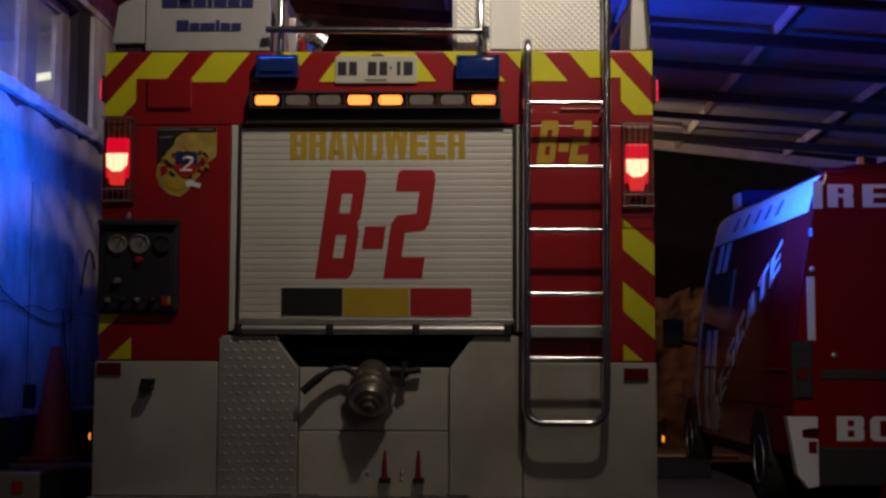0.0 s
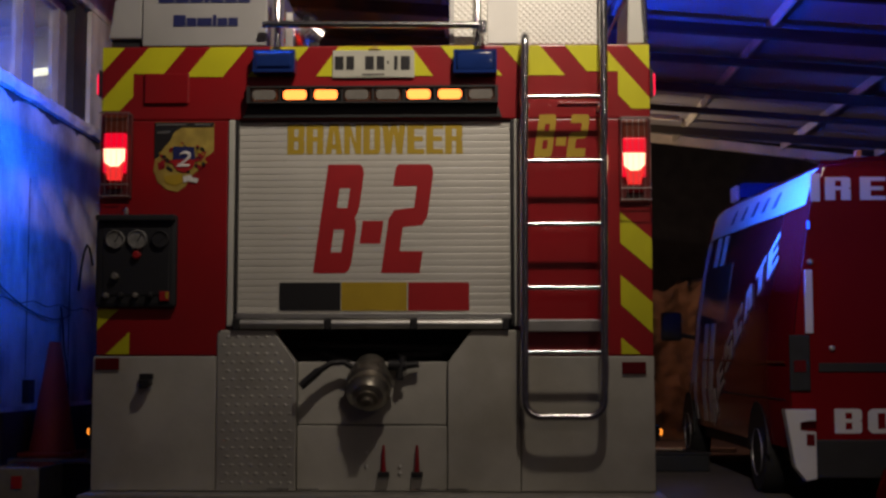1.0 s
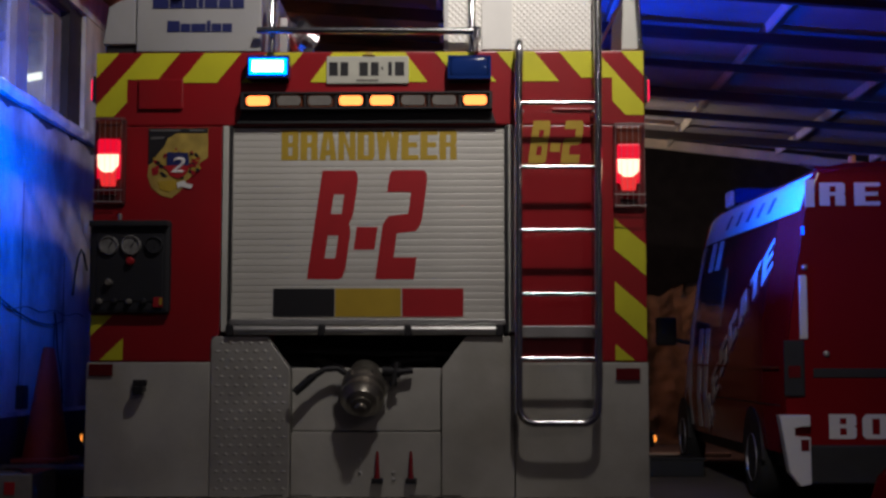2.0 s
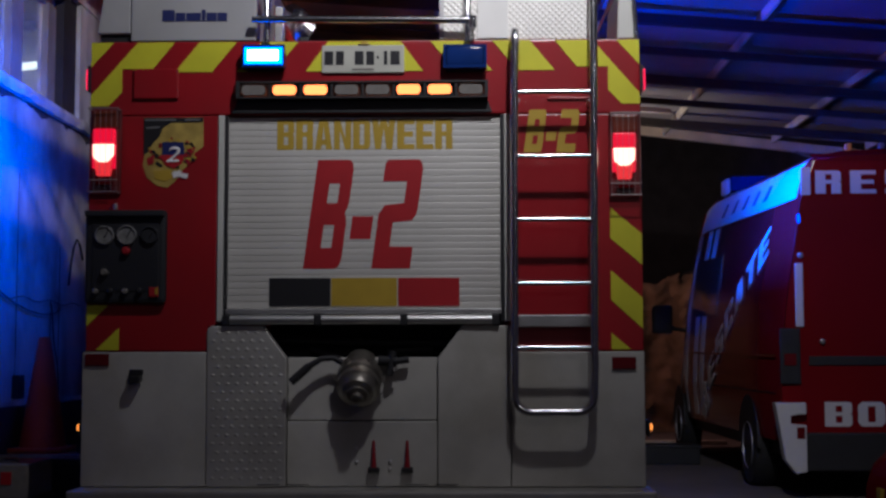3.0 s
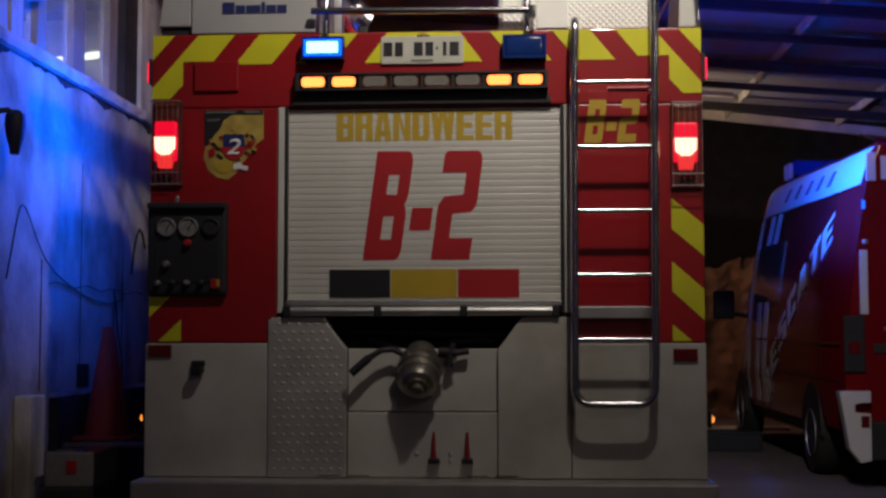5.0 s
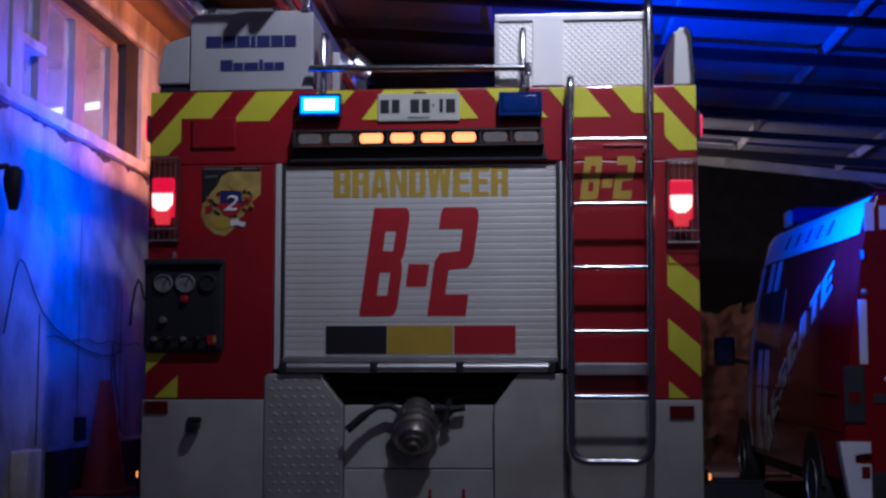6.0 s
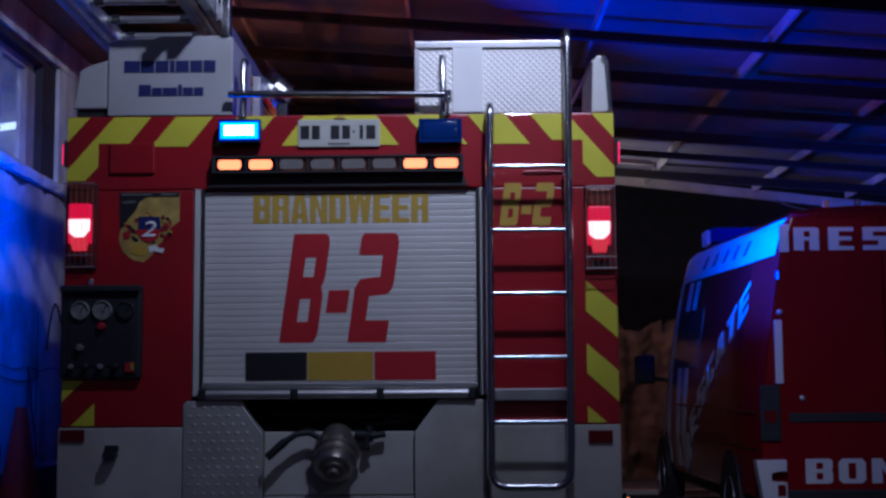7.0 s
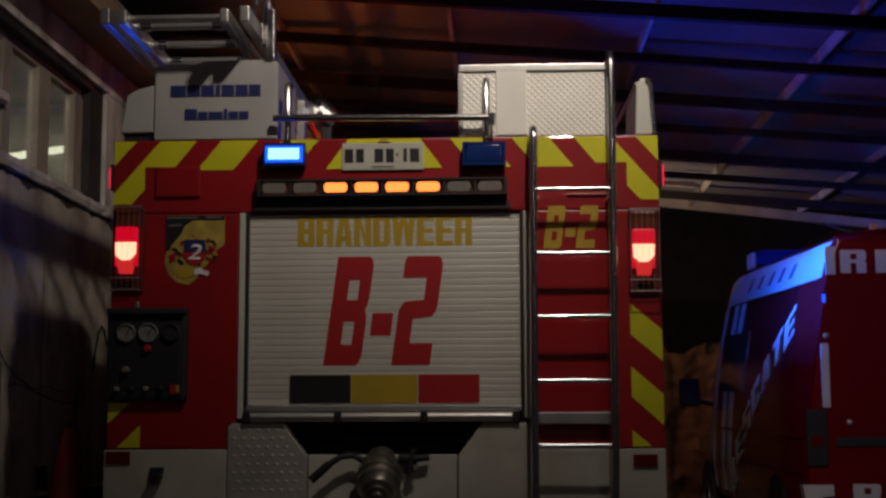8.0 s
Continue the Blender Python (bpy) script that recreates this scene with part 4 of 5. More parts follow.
for i in range(4):
    bm = bmesh.new()
    turned(bm, [(0.014, 0.0), (0.013, 0.018), (0.008, 0.022)], pose(-1.195 + 0.066 * i, -0.049, 1.36, 90, 0, 0), 12)
    part("knob", bm, BLACK if i % 2 else CLEAR_LENS, ctrl)
part("key_tag", boxes((-0.955, -0.912, -0.056, -0.049, 1.335, 1.378), bevel=0.003), DECAL_RED, ctrl, "red switch cover")
part("key_tag", boxes((-0.927, -0.914, -0.059, -0.056, 1.345, 1.375)), DECAL_YELLOW, ctrl)
bm = bmesh.new()
turned(bm, [(0.010, 0), (0.010, 0.02), (0.004, 0.028)], pose(-1.115, -0.04, 1.728), 10)
part("vent_cap", bm, ALU, ctrl)

# number plate, characters as plain bars
plate = part("number_plate", boxes((-0.191, 0.182, -0.014, -0.004, 2.352, 2.478), bevel=0.003), PLATE, truck, "white number plate with dark bars")
for x0, x1 in ((-0.180, -0.140), (-0.128, -0.092), (-0.042, -0.002), (0.010, 0.046), (0.058, 0.066), (0.090, 0.106), (0.120, 0.162)):
    part("plate_bar", boxes((x0, x1, -0.0165, -0.0138, 2.388, 2.45) if x1 - x0 > 0.01 else (x0, x1, -0.0165, -0.0138, 2.415, 2.428)), DECAL_BLACK, plate)
part("plate_bar", boxes((-0.055, 0.045, -0.0165, -0.0138, 2.362, 2.370)), CLEAR_LENS, plate)
bm = bmesh.new()
slab(bm, [(-0.03, 2.480), (0.03, 2.480), (0.0, 2.500)], -0.02, -0.005, 0.003)
part("plate_lamp", bm, DECAL_YELLOW, truck)

# corner flashers: a housing with a three-sided turning lens block
def three_sided(w, h, mats_n):
    """A prism along x: face 0 dark, 1 low light, 2 full light; each with an inner field."""
    b2 = bmesh.new()
    d = h / (2 * math.sqrt(3))
    for i in range(3):
        rot = Matrix.Rotation(radians(120 * i), 3, "X")
        us, vs = (-w / 2, -w * 0.41, w * 0.41, w / 2), (-h / 2, -h * 0.33, h * 0.33, h / 2)
        grid = [[b2.verts.new(rot @ Vector((u, -d - (0.014 if a in (1, 2) and c in (1, 2) else 0.0), v))) for c, u in enumerate(us)] for a, v in enumerate(vs)]
        for a in range(3):
            for c in range(3):
                f = b2.faces.new((grid[a][c], grid[a][c + 1], grid[a + 1][c + 1], grid[a + 1][c]))
                f.material_index = mats_n[i][1 if a == 1 and c == 1 else 0]
    bmesh.ops.remove_doubles(b2, verts=b2.verts, dist=1e-5)
    bmesh.ops.holes_fill(b2, edges=[e for e in b2.edges if e.is_boundary])
    return b2


FLASHERS = []
for x0, x1, z0, z1, lit in ((-0.545, -0.355, 2.361, 2.475, True), (0.361, 0.556, 2.353, 2.471, False)):
    bm = bmesh.new()
    slab(bm, [(x0 + 0.012, z0), (x1 - 0.012, z0), (x1, z0 + 0.015), (x1, z1 - 0.03), (x1 - 0.02, z1), (x0 + 0.02, z1), (x0, z1 - 0.03), (x0, z0 + 0.015)], -0.02, -0.0045, 0.004)
    base = part("blue_flasher", bm, BLACK, truck, "blue warning flasher, lit" if lit else "dark blue warning flasher")
    part("housing_frame", boxes((x0, x1, -0.068, -0.02, z1 - 0.016, z1 - 0.004), (x0, x1, -0.086, -0.02, z0 + 0.004, z0 + 0.018), (x0, x0 + 0.012, -0.068, -0.02, z0 + 0.016, z1 - 0.016), (x1 - 0.012, x1, -0.068, -0.02, z0 + 0.016, z1 - 0.016)), BLUE_LENS, base)
    xc, zc = (x0 + x1) / 2, (z0 + z1) / 2
    if lit:
        rotor = turning("lens_block", three_sided(0.172, 0.078, ((0, 0), (1, 2), (3, 4))), [BLUE_LENS, BLUE_DIM, BLUE_DIM_CORE, BLUE_GLOW, BLUE_CORE], base, (xc, -0.050, zc), "turning blue lens block")
        FLASHERS.append(rotor)
    else:
        bm = bmesh.new()
        box(bm, x0 + 0.014, x1 - 0.014, -0.085, -0.02, z0 + 0.018, z1 - 0.018, 0.014)
        part("lens_block", bm, BLUE_LENS, base, smooth=True)

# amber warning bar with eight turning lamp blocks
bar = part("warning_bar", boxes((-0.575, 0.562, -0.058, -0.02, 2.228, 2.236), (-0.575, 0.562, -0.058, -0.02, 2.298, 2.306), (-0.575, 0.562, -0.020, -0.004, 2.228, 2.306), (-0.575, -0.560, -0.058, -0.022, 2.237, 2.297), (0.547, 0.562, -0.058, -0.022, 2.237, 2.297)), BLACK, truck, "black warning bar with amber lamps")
# black strip below the bar: the bar's cast shadow put in as colour
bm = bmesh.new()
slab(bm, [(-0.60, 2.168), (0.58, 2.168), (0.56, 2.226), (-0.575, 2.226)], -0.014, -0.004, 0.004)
part("bar_shadow_strip", bm, BLACK, bar)
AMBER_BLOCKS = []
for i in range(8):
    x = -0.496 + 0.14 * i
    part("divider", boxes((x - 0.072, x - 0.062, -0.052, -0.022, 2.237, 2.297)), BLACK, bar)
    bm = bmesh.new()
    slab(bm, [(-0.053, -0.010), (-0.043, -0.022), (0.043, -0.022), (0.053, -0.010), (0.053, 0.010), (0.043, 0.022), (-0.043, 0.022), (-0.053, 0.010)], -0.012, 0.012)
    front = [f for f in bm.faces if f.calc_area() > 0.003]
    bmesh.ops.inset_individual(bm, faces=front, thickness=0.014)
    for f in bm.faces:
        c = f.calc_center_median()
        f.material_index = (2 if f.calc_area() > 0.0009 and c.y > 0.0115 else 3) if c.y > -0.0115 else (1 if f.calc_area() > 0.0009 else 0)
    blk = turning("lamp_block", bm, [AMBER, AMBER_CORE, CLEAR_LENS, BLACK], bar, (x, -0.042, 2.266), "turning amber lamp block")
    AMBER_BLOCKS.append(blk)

# climbing ladder on the rear
def bar_part(name, pts, r, mat, parent, label=""):
    b2 = bmesh.new()
    tube(b2, pts, r, 14)
    return part(name, b2, mat, parent, label, True)


YL = -0.13
lad = bar_part("ladder_rail", [(0.681, 0.0, 2.44)] + arc((0.681, YL + 0.06, 2.466), 0.06, 0, 180, 8, "yz")[0:] + [(0.677, YL, 2.3), (0.672, YL, 0.90)] + arc((0.742, YL, 0.894), 0.07, 180, 270, 7, "xz") + arc((0.945, YL, 0.894), 0.07, 270, 360, 7, "xz") + [(1.019, YL, 1.0), (1.028, YL, 2.3), (1.031, YL, 2.80)] + [(1.031, YL + 0.01, 2.835), (1.031, YL + 0.04, 2.86), (1.031, 0.05, 2.87), (1.031, 0.12, 2.85)], 0.0185, STEEL, truck, "polished steel climbing ladder")
for z in (2.236, 1.949, 1.668, 1.387, 1.105):
    bar_part("rung", [(0.677, YL, z), (1.027, YL, z)], 0.0105, STEEL, lad)
part("stay_bar", boxes((0.685, 1.02, -0.05, -0.02, 1.197, 1.252), bevel=0.006), ALU, lad, "flat grey ladder stay")
for x in (0.69, 1.014):
    bar_part("ladder_foot", [(x, YL, 1.225), (x, 0.0, 1.225)], 0.012, ALU, lad)
    bar_part("ladder_foot", [(x, YL, 2.20), (x, 0.0, 2.20)], 0.010, ALU, lad)

# unseen side lamp, added to account for warm light under the roof
lamp_side = part("added_side_light", boxes((1.19, 1.27, 7.18, 7.42, 2.36, 2.54), bevel=0.01), BLACK, truck, "added warm white side light, out of view")
part("lamp_glass", boxes((1.272, 1.282, 7.2, 7.4, 2.38, 2.52)), glow("added_light_glow", (1.0, 0.80, 0.5), 0.4), lamp_side)

# roof deck: brand cabinet, tread-plate locker, rail
bm = bmesh.new()
slab(bm, [(-1.068, 2.507), (-0.494, 2.507), (-0.494, 2.868), (-0.53, 2.880), (-0.80, 2.878), (-1.02, 2.868), (-1.068, 2.85)], 0.0, 0.55, 0.006)
cabinet = part("deck_cabinet", bm, CABINET, truck, "white deck cabinet with dark blue lettering bars")
for x, w in ((-0.994, 0.072), (-0.916, 0.060), (-0.850, 0.060), (-0.784, 0.022), (-0.756, 0.060), (-0.690, 0.056), (-0.628, 0.054)):
    part("letter_bar", boxes((x, x + w, -0.004, -0.0005, 2.708, 2.762)), DECAL_BLUE, cabinet)
for x, w, zt2 in ((-0.925, 0.056, 2.650), (-0.864, 0.044, 2.636), (-0.815, 0.066, 2.636), (-0.744, 0.017, 2.650), (-0.722, 0.045, 2.636), (-0.672, 0.044, 2.636)):
    part("letter_bar", boxes((x, x + w, -0.004, -0.0005, 2.598, zt2)), DECAL_BLUE, cabinet)
bm = bmesh.new()
slab(bm, [(-1.225, 2.545), (-1.074, 2.545), (-1.074, 2.77), (-1.16, 2.745), (-1.20, 2.72)], 0.01, 0.8, 0.006)
wing = part("deck_side", bm, CABINET, truck)
part("deck_vent", boxes((-1.215, -1.074, 0.03, 0.5, 2.506, 2.543)), BLACK, wing)
bm = bmesh.new()
slab(bm, [(1.150, 2.507), (1.246, 2.507), (1.232, 2.745), (1.215, 2.770), (1.178, 2.772), (1.158, 2.74)], 0.01, 0.5, 0.008)
part("deck_side", bm, WHITE, truck, "white slanted deck side")
bar_part("deck_stay", [(1.235, 0.0, 2.52), (1.222, 0.0, 2.74), (1.205, 0.0, 2.765)], 0.012, STEEL, truck)
bar_part("deck_stay", [(1.16, 0.02, 2.75), (1.09, 0.35, 2.62)], 0.007, ALU, truck)

CHECK = material("diamond_plate", (0.90, 0.88, 0.80), 0.40, 0.0, 0.06, 5, 0.0, 60)
nt = CHECK.node_tree
tcn = nt.nodes.new("ShaderNodeTexCoord")
mpn = nt.nodes.new("ShaderNodeMapping")
mpn.inputs["Rotation"].default_value = (0, radians(45), 0)
wv = [nt.nodes.new("ShaderNodeTexWave") for _ in range(2)]
nt.links.new(tcn.outputs["Object"], mpn.inputs[0])
for w, d in zip(wv, ("X", "Z")):
    w.bands_direction = d
    w.inputs["Scale"].default_value = 15.0
    nt.links.new(mpn.outputs[0], w.inputs["Vector"])
mx = nt.nodes.new("ShaderNodeMath")
mx.operation = "MULTIPLY"
nt.links.new(wv[0].outputs["Fac"], mx.inputs[0])
nt.links.new(wv[1].outputs["Fac"], mx.inputs[1])
bpn = nt.nodes.new("ShaderNodeBump")
bpn.inputs["Strength"].default_value, bpn.inputs["Distance"].default_value = 0.42, 0.01
nt.links.new(mx.outputs[0], bpn.inputs["Height"])
nt.links.new(bpn.outputs[0], nt.nodes["Principled BSDF"].inputs["Normal"])
locker = part("deck_locker", boxes((0.348, 1.047, 0.012, 0.55, 2.507, 2.806), bevel=0.004), CHECK, truck, "bright diamond-plate deck locker")
part("locker_rim", boxes((0.342, 1.052, 0.0, 0.56, 2.810, 2.842), bevel=0.004), ALU, locker, "plain aluminium rim")
part("locker_edge", boxes((0.342, 0.362, 0.002, 0.012, 2.507, 2.806)), ALU, locker)
part("locker_edge", boxes((1.032, 1.052, 0.002, 0.012, 2.507, 2.806)), ALU, locker)
part("locker_plate", boxes((0.515, 0.654, -0.002, 0.011, 2.510, 2.812), bevel=0.002), material("bright_white_plate", (0.86, 0.85, 0.79), 0.35, 0, 0.05, 4, 0.02, 60), locker, "smooth pale plate")
rail = bar_part("deck_rail", [(-0.505, -0.05, 2.592), (0.492, -0.05, 2.582)], 0.0165, STEEL, truck, "horizontal steel grab rail")
for x, zt2 in ((-0.444, 2.755), (0.470, 2.765)):
    bar_part("rail_post", [(x, -0.015, 2.49), (x, -0.015, zt2 - 0.02), (x, 0.0, zt2), (x, 0.05, zt2 + 0.005)], 0.0165, STEEL, rail)
bar_part("rail_end", [(0.492, -0.05, 2.60), (0.492, -0.05, 2.545)], 0.020, STEEL, rail)

# turntable ladder lying over the roof
aerial = part("ladder_turntable", turned(bmesh.new(), [(0.75, 2.5), (0.75, 2.62), (0.5, 2.65), (0.45, 2.85), (0.1, 2.86)], pose(-0.2, 4.6, 0), 28), WHITE, truck)
Y_TIP = -0.26
for x, w, z0, z1, ya in ((-0.605, 0.022, 2.985, 3.060, Y_TIP), (-0.690, 0.020, 2.975, 3.040, Y_TIP - 0.03), (-1.150, 0.020, 2.975, 3.040, Y_TIP - 0.03), (-1.235, 0.022, 2.985, 3.060, Y_TIP)):
    part("ladder_chord", boxes((x - w, x + w, ya, 5.2, z0, z1), bevel=0.007), ALU, aerial, "grey aerial ladder chord")
for i in range(17):
    y = -0.10 + 0.30 * i
    bar_part("ladder_rung", [(-1.13, y, 3.015), (-0.71, y, 3.015)], 0.017, ALU, aerial)
    for x in (-1.085, -0.755):
        bar_part("rung_collar", [(x - 0.022, y, 3.015), (x + 0.022, y, 3.015)], 0.024, STEEL, aerial)
bar_part("ladder_bar", [(-1.13, Y_TIP + 0.05, 3.02), (-0.71, Y_TIP + 0.05, 3.02)], 0.017, ALU, aerial)
part("ladder_bed", boxes((-0.560, -0.535, 0.05, 1.75, 2.900, 2.985), bevel=0.006), ALU, aerial, "lower ladder bed rail")
for x in (-0.60, -0.52):
    part("bed_support", boxes((x - 0.02, x + 0.02, 0.9, 1.0, 2.5, 2.9)), ALU, aerial)
part("ladder_stop", boxes((-0.55, -0.51, -0.02, 0.06, 2.88, 3.12), (-0.575, -0.535, 0.0, 0.05, 2.95, 3.16), bevel=0.006), STEEL, aerial)
bar_part("hose_bow", [(-0.62, 0.0, 3.3), (-0.59, -0.02, 3.22), (-0.6, -0.02, 3.12), (-0.64, 0.0, 3.03)], 0.012, STEEL, aerial)
bm = bmesh.new()
turned(bm, [(0.05, -0.02)] + [(0.085 if k % 2 else 0.07, 0.014 * k) for k in range(12)] + [(0.05, 0.17)], pose(-0.47, 1.62, 2.955, 70, 0, -35), 16)
part("work_lamp", bm, STEEL, aerial, "ribbed steel work lamp")
part("lamp_bracket", boxes((-0.50, -0.44, 1.55, 1.62, 2.5, 2.90), bevel=0.01), BLACK, aerial)

# side flashers, added deck flasher and deck beacon, their lit blocks turn
side_l = part("side_flasher", boxes((-1.30, -1.249, 0.86, 1.04, 2.17, 2.31), bevel=0.006), BLACK, truck, "blue side flasher")
# unseen plates added round the lens to limit where the blue light falls
part("beam_baffle", boxes((-1.40, -1.30, 0.84, 1.06, 2.315, 2.325)), BLACK, side_l)
part("beam_baffle", boxes((-1.385, -1.30, 0.84, 1.06, 2.165, 2.172)), BLACK, side_l)
part("beam_baffle", boxes((-1.395, -1.30, 1.062, 1.068, 2.172, 2.315)), BLACK, side_l)
bm = bmesh.new()
box(bm, -0.012, 0.0, -0.05, 0.05, -0.03, 0.03)
for f in bm.faces:
    f.material_index = 0 if f.calc_center_median().x < -0.011 else 1
SIDE_LEFT = turning("lens_block", bm, [BLUE_SIDE, BLACK], side_l, (-1.335, 0.95, 2.25), "turning blue lens block")
side_r = part("side_flasher", boxes((1.249, 1.30, 4.14, 4.38, 2.36, 2.50), bevel=0.006), BLACK, truck, "blue side flasher")
# more added plates, to keep the beam on the van's roof band
part("beam_baffle", boxes((1.30, 1.45, 4.12, 4.40, 2.470, 2.476)), BLACK, side_r)
part("beam_baffle", boxes((1.30, 1.42, 4.12, 4.40, 2.384, 2.390)), BLACK, side_r)
part("beam_baffle", boxes((1.30, 1.352, 4.380, 4.388, 2.392, 2.468)), BLACK, side_r)
part("lens_block", boxes((1.302, 1.312, 4.22, 4.36, 2.41, 2.45)), BLUE_SIDE_RIGHT, side_r)
# unseen flasher added to turn the near roof blue
roof_fill = part("added_deck_flasher", turned(bmesh.new(), [(0.05, 2.497), (0.05, 2.515), (0.04, 2.52)], pose(1.12, 3.4, 0), 16), BLACK, truck, "unseen blue flasher added on the deck to light the roof")
# added plate that keeps this light off the far roof
part("roof_beam_baffle", boxes((0.98, 1.25, 3.49, 3.498, 2.497, 2.618)), BLACK, roof_fill)
bm = bmesh.new()
slab(bm, [(-0.04, 0.0), (0.035, -0.025), (0.045, -0.012), (-0.02, 0.055)], -0.06, 0.06)
for f in bm.faces:
    c = f.calc_center_median()
    f.material_index = 0 if c.x > 0.0 and c.z > 0.005 and abs(c.y) < 0.02 else 1
DECK_BLUE = turning("lens_block", bm, [glow("added_roof_blue", (0.0, 0.055, 1.0), 1800), BLACK], roof_fill, (1.12, 3.4, 2.55), "turning blue lens block")
# unseen amber source, set low so the deck edge cuts its light below the windows
mast = part("added_deck_beacon", turned(bmesh.new(), [(0.06, 2.497), (0.06, 2.515), (0.05, 2.52)], pose(-0.75, 2.2, 0), 16), BLACK, truck, "unseen amber beacon added on the deck to light the windows")
bm = bmesh.new()
box(bm, -0.03, -0.02, -0.035, 0.035, -0.03, 0.03)
for f in bm.faces:
    f.material_index = 0 if f.calc_center_median().x < -0.029 else 1
# added plate that holds the amber light off the roof
part("beacon_baffle", boxes((-0.72, -0.58, 2.12, 2.36, 2.602, 2.608)), BLACK, mast)
MAST = turning("lens_block", bm, [AMBER_SIDE, BLACK], mast, (-0.75, 2.2, 2.558), "turning amber lens block")

# ---------------------------------------------------------------- the rescue van
VC, VY = 3.77, 4.22
van = thing("rescue_van", (VC, 7, 0), "dark red rescue van with white stripes, parked under the shelter", "van")
PROFILE = ((0.42, 0.93), (0.75, 0.965), (1.08, 0.955), (1.5, 0.925), (1.95, 0.855), (2.30, 0.785), (2.52, 0.725), (2.61, 0.66), (2.655, 0.45), (2.67, 0.0))


def van_half(z):
    for (za, ha), (zb2, hb) in zip(PROFILE, PROFILE[1:]):
        if z <= zb2:
            return ha + (hb - ha) * (z - za) / (zb2 - za)
    return 0.0


CAPS = ((4.22, 2.61, 0.025), (4.27, 2.655, 0.0), (5.5, 2.69, 0.0), (8.3, 2.79, 0.0), (8.75, 2.77, 0.01), (9.02, 2.58, 0.03), (9.3, 2.05, 0.05), (9.5, 1.60, 0.07), (9.9, 1.25, 0.09), (10.2, 0.95, 0.14), (10.3, 0.80, 0.22))


def on_side(y, zp, lift):
    """A point just off the near side: y, and the height on the rear profile, which grows with the roof."""
    for (ya, ca, ia), (yb, cb, ib) in zip(CAPS, CAPS[1:]):
        if y <= yb:
            f = max(0.0, (y - ya) / (yb - ya))
            cap, inset = ca + (cb - ca) * f, ia + (ib - ia) * f
            break
    return VC - van_half(zp) + inset - lift, y, 0.42 + (zp - 0.42) * (cap - 0.42) / 2.25


bm = bmesh.new()
rings = []
for y, cap, inset in CAPS:
    ring = []
    for side in (-1, 1):
        for z, hx in (PROFILE if side < 0 else PROFILE[-2::-1]):
            zz = 0.42 + (z - 0.42) * (cap - 0.42) / 2.25
            ring.append(bm.verts.new((VC + side * max(0, hx - inset), y, zz)))
    rings.append(ring)
for a, b in zip(rings, rings[1:]):
    n = len(a)
    for k in range(n):
        bm.faces.new((a[k], a[(k + 1) % n], b[(k + 1) % n], b[k]))
bm.faces.new(rings[0])
bm.faces.new(rings[-1][::-1])
part("van_body", bm, VAN_RED, van, smooth=True)


def side_foil(name, quad_rows, mat, label="", lift=0.006):
    """Foil on the near side of the van: rows of (y front, y rear, z), from the top down."""
    b2 = bmesh.new()
    grid = []
    for y0, y1, z in quad_rows:
        grid.append([b2.verts.new(on_side(y0 + (y1 - y0) * k / 12, z, lift)) for k in range(13)])
    for a, b in zip(grid, grid[1:]):
        for k in range(12):
            b2.faces.new((a[k], a[k + 1], b[k + 1], b[k]))
    ext = bmesh.ops.extrude_face_region(b2, geom=list(b2.faces))
    bmesh.ops.translate(b2, verts=[g for g in ext["geom"] if isinstance(g, bmesh.types.BMVert)], vec=(0.004, 0, 0))
    return part(name, b2, mat, van, label)


side_foil("white_band", [(4.30, 8.95 - 0.25 * (z - 2.3), z) for z in (2.58, 2.52, 2.42, 2.36, 2.29)], VAN_WHITE, "white foil band along the roof edge")
for y in (5.3, 5.75, 6.2, 6.7, 7.2):
    side_foil("band_mark", [(y, y + 0.10, 2.49), (y + 0.12, y + 0.26, 2.37)], DECAL_BLUE, "dark slanted mark", 0.012)
ROWS_HIGH, ROWS_LOW = (2.27, 2.2, 2.1, 1.99), (1.43, 1.3, 1.08, 0.8, 0.48)
for i in range(3):
    y = 7.42 + 0.38 * i
    for zs in ((2.27, 2.1, 1.95, 1.7, 1.5, 1.3, 1.08, 0.8, 0.48),) if i == 2 else (ROWS_HIGH, ROWS_LOW):
        dy = 0.26 if i == 2 else 0.0
        side_foil("front_stripe", [(y + dy + 0.12 * (2.27 - z), y + dy + 0.21 + 0.12 * (2.27 - z), z) for z in zs], VAN_WHITE, "white foil stripe")


def slanted_letter(c, y, z):
    """One capital of the word that climbs along the van's side."""
    b2 = bmesh.new()
    for cell in CAPITALS[c]:
        vs = []
        for gx, gy in cell:
            vs.append(b2.verts.new(on_side(y - 0.32 * gx + 0.08 * gy, z + 0.155 * gx + 0.235 * gy, 0.012)))
        b2.faces.new(vs)
    bmesh.ops.remove_doubles(b2, verts=b2.verts, dist=1e-5)
    ext = bmesh.ops.extrude_face_region(b2, geom=list(b2.faces))
    bmesh.ops.translate(b2, verts=[g for g in ext["geom"] if isinstance(g, bmesh.types.BMVert)], vec=(0.004, 0, 0))
    part("letter", b2, VAN_WHITE, van, "white slanted bold capital")


for i, c in enumerate("RESCATE"):
    slanted_letter(c, 7.62 - 0.395 * i, 0.445 + 0.285 * i - 0.0115 * i * i)
side_foil("side_window", [(7.03, 8.40, z) for z in (1.985, 1.9, 1.7, 1.44)], VAN_GLASS, "dark tinted side window", 0.010)
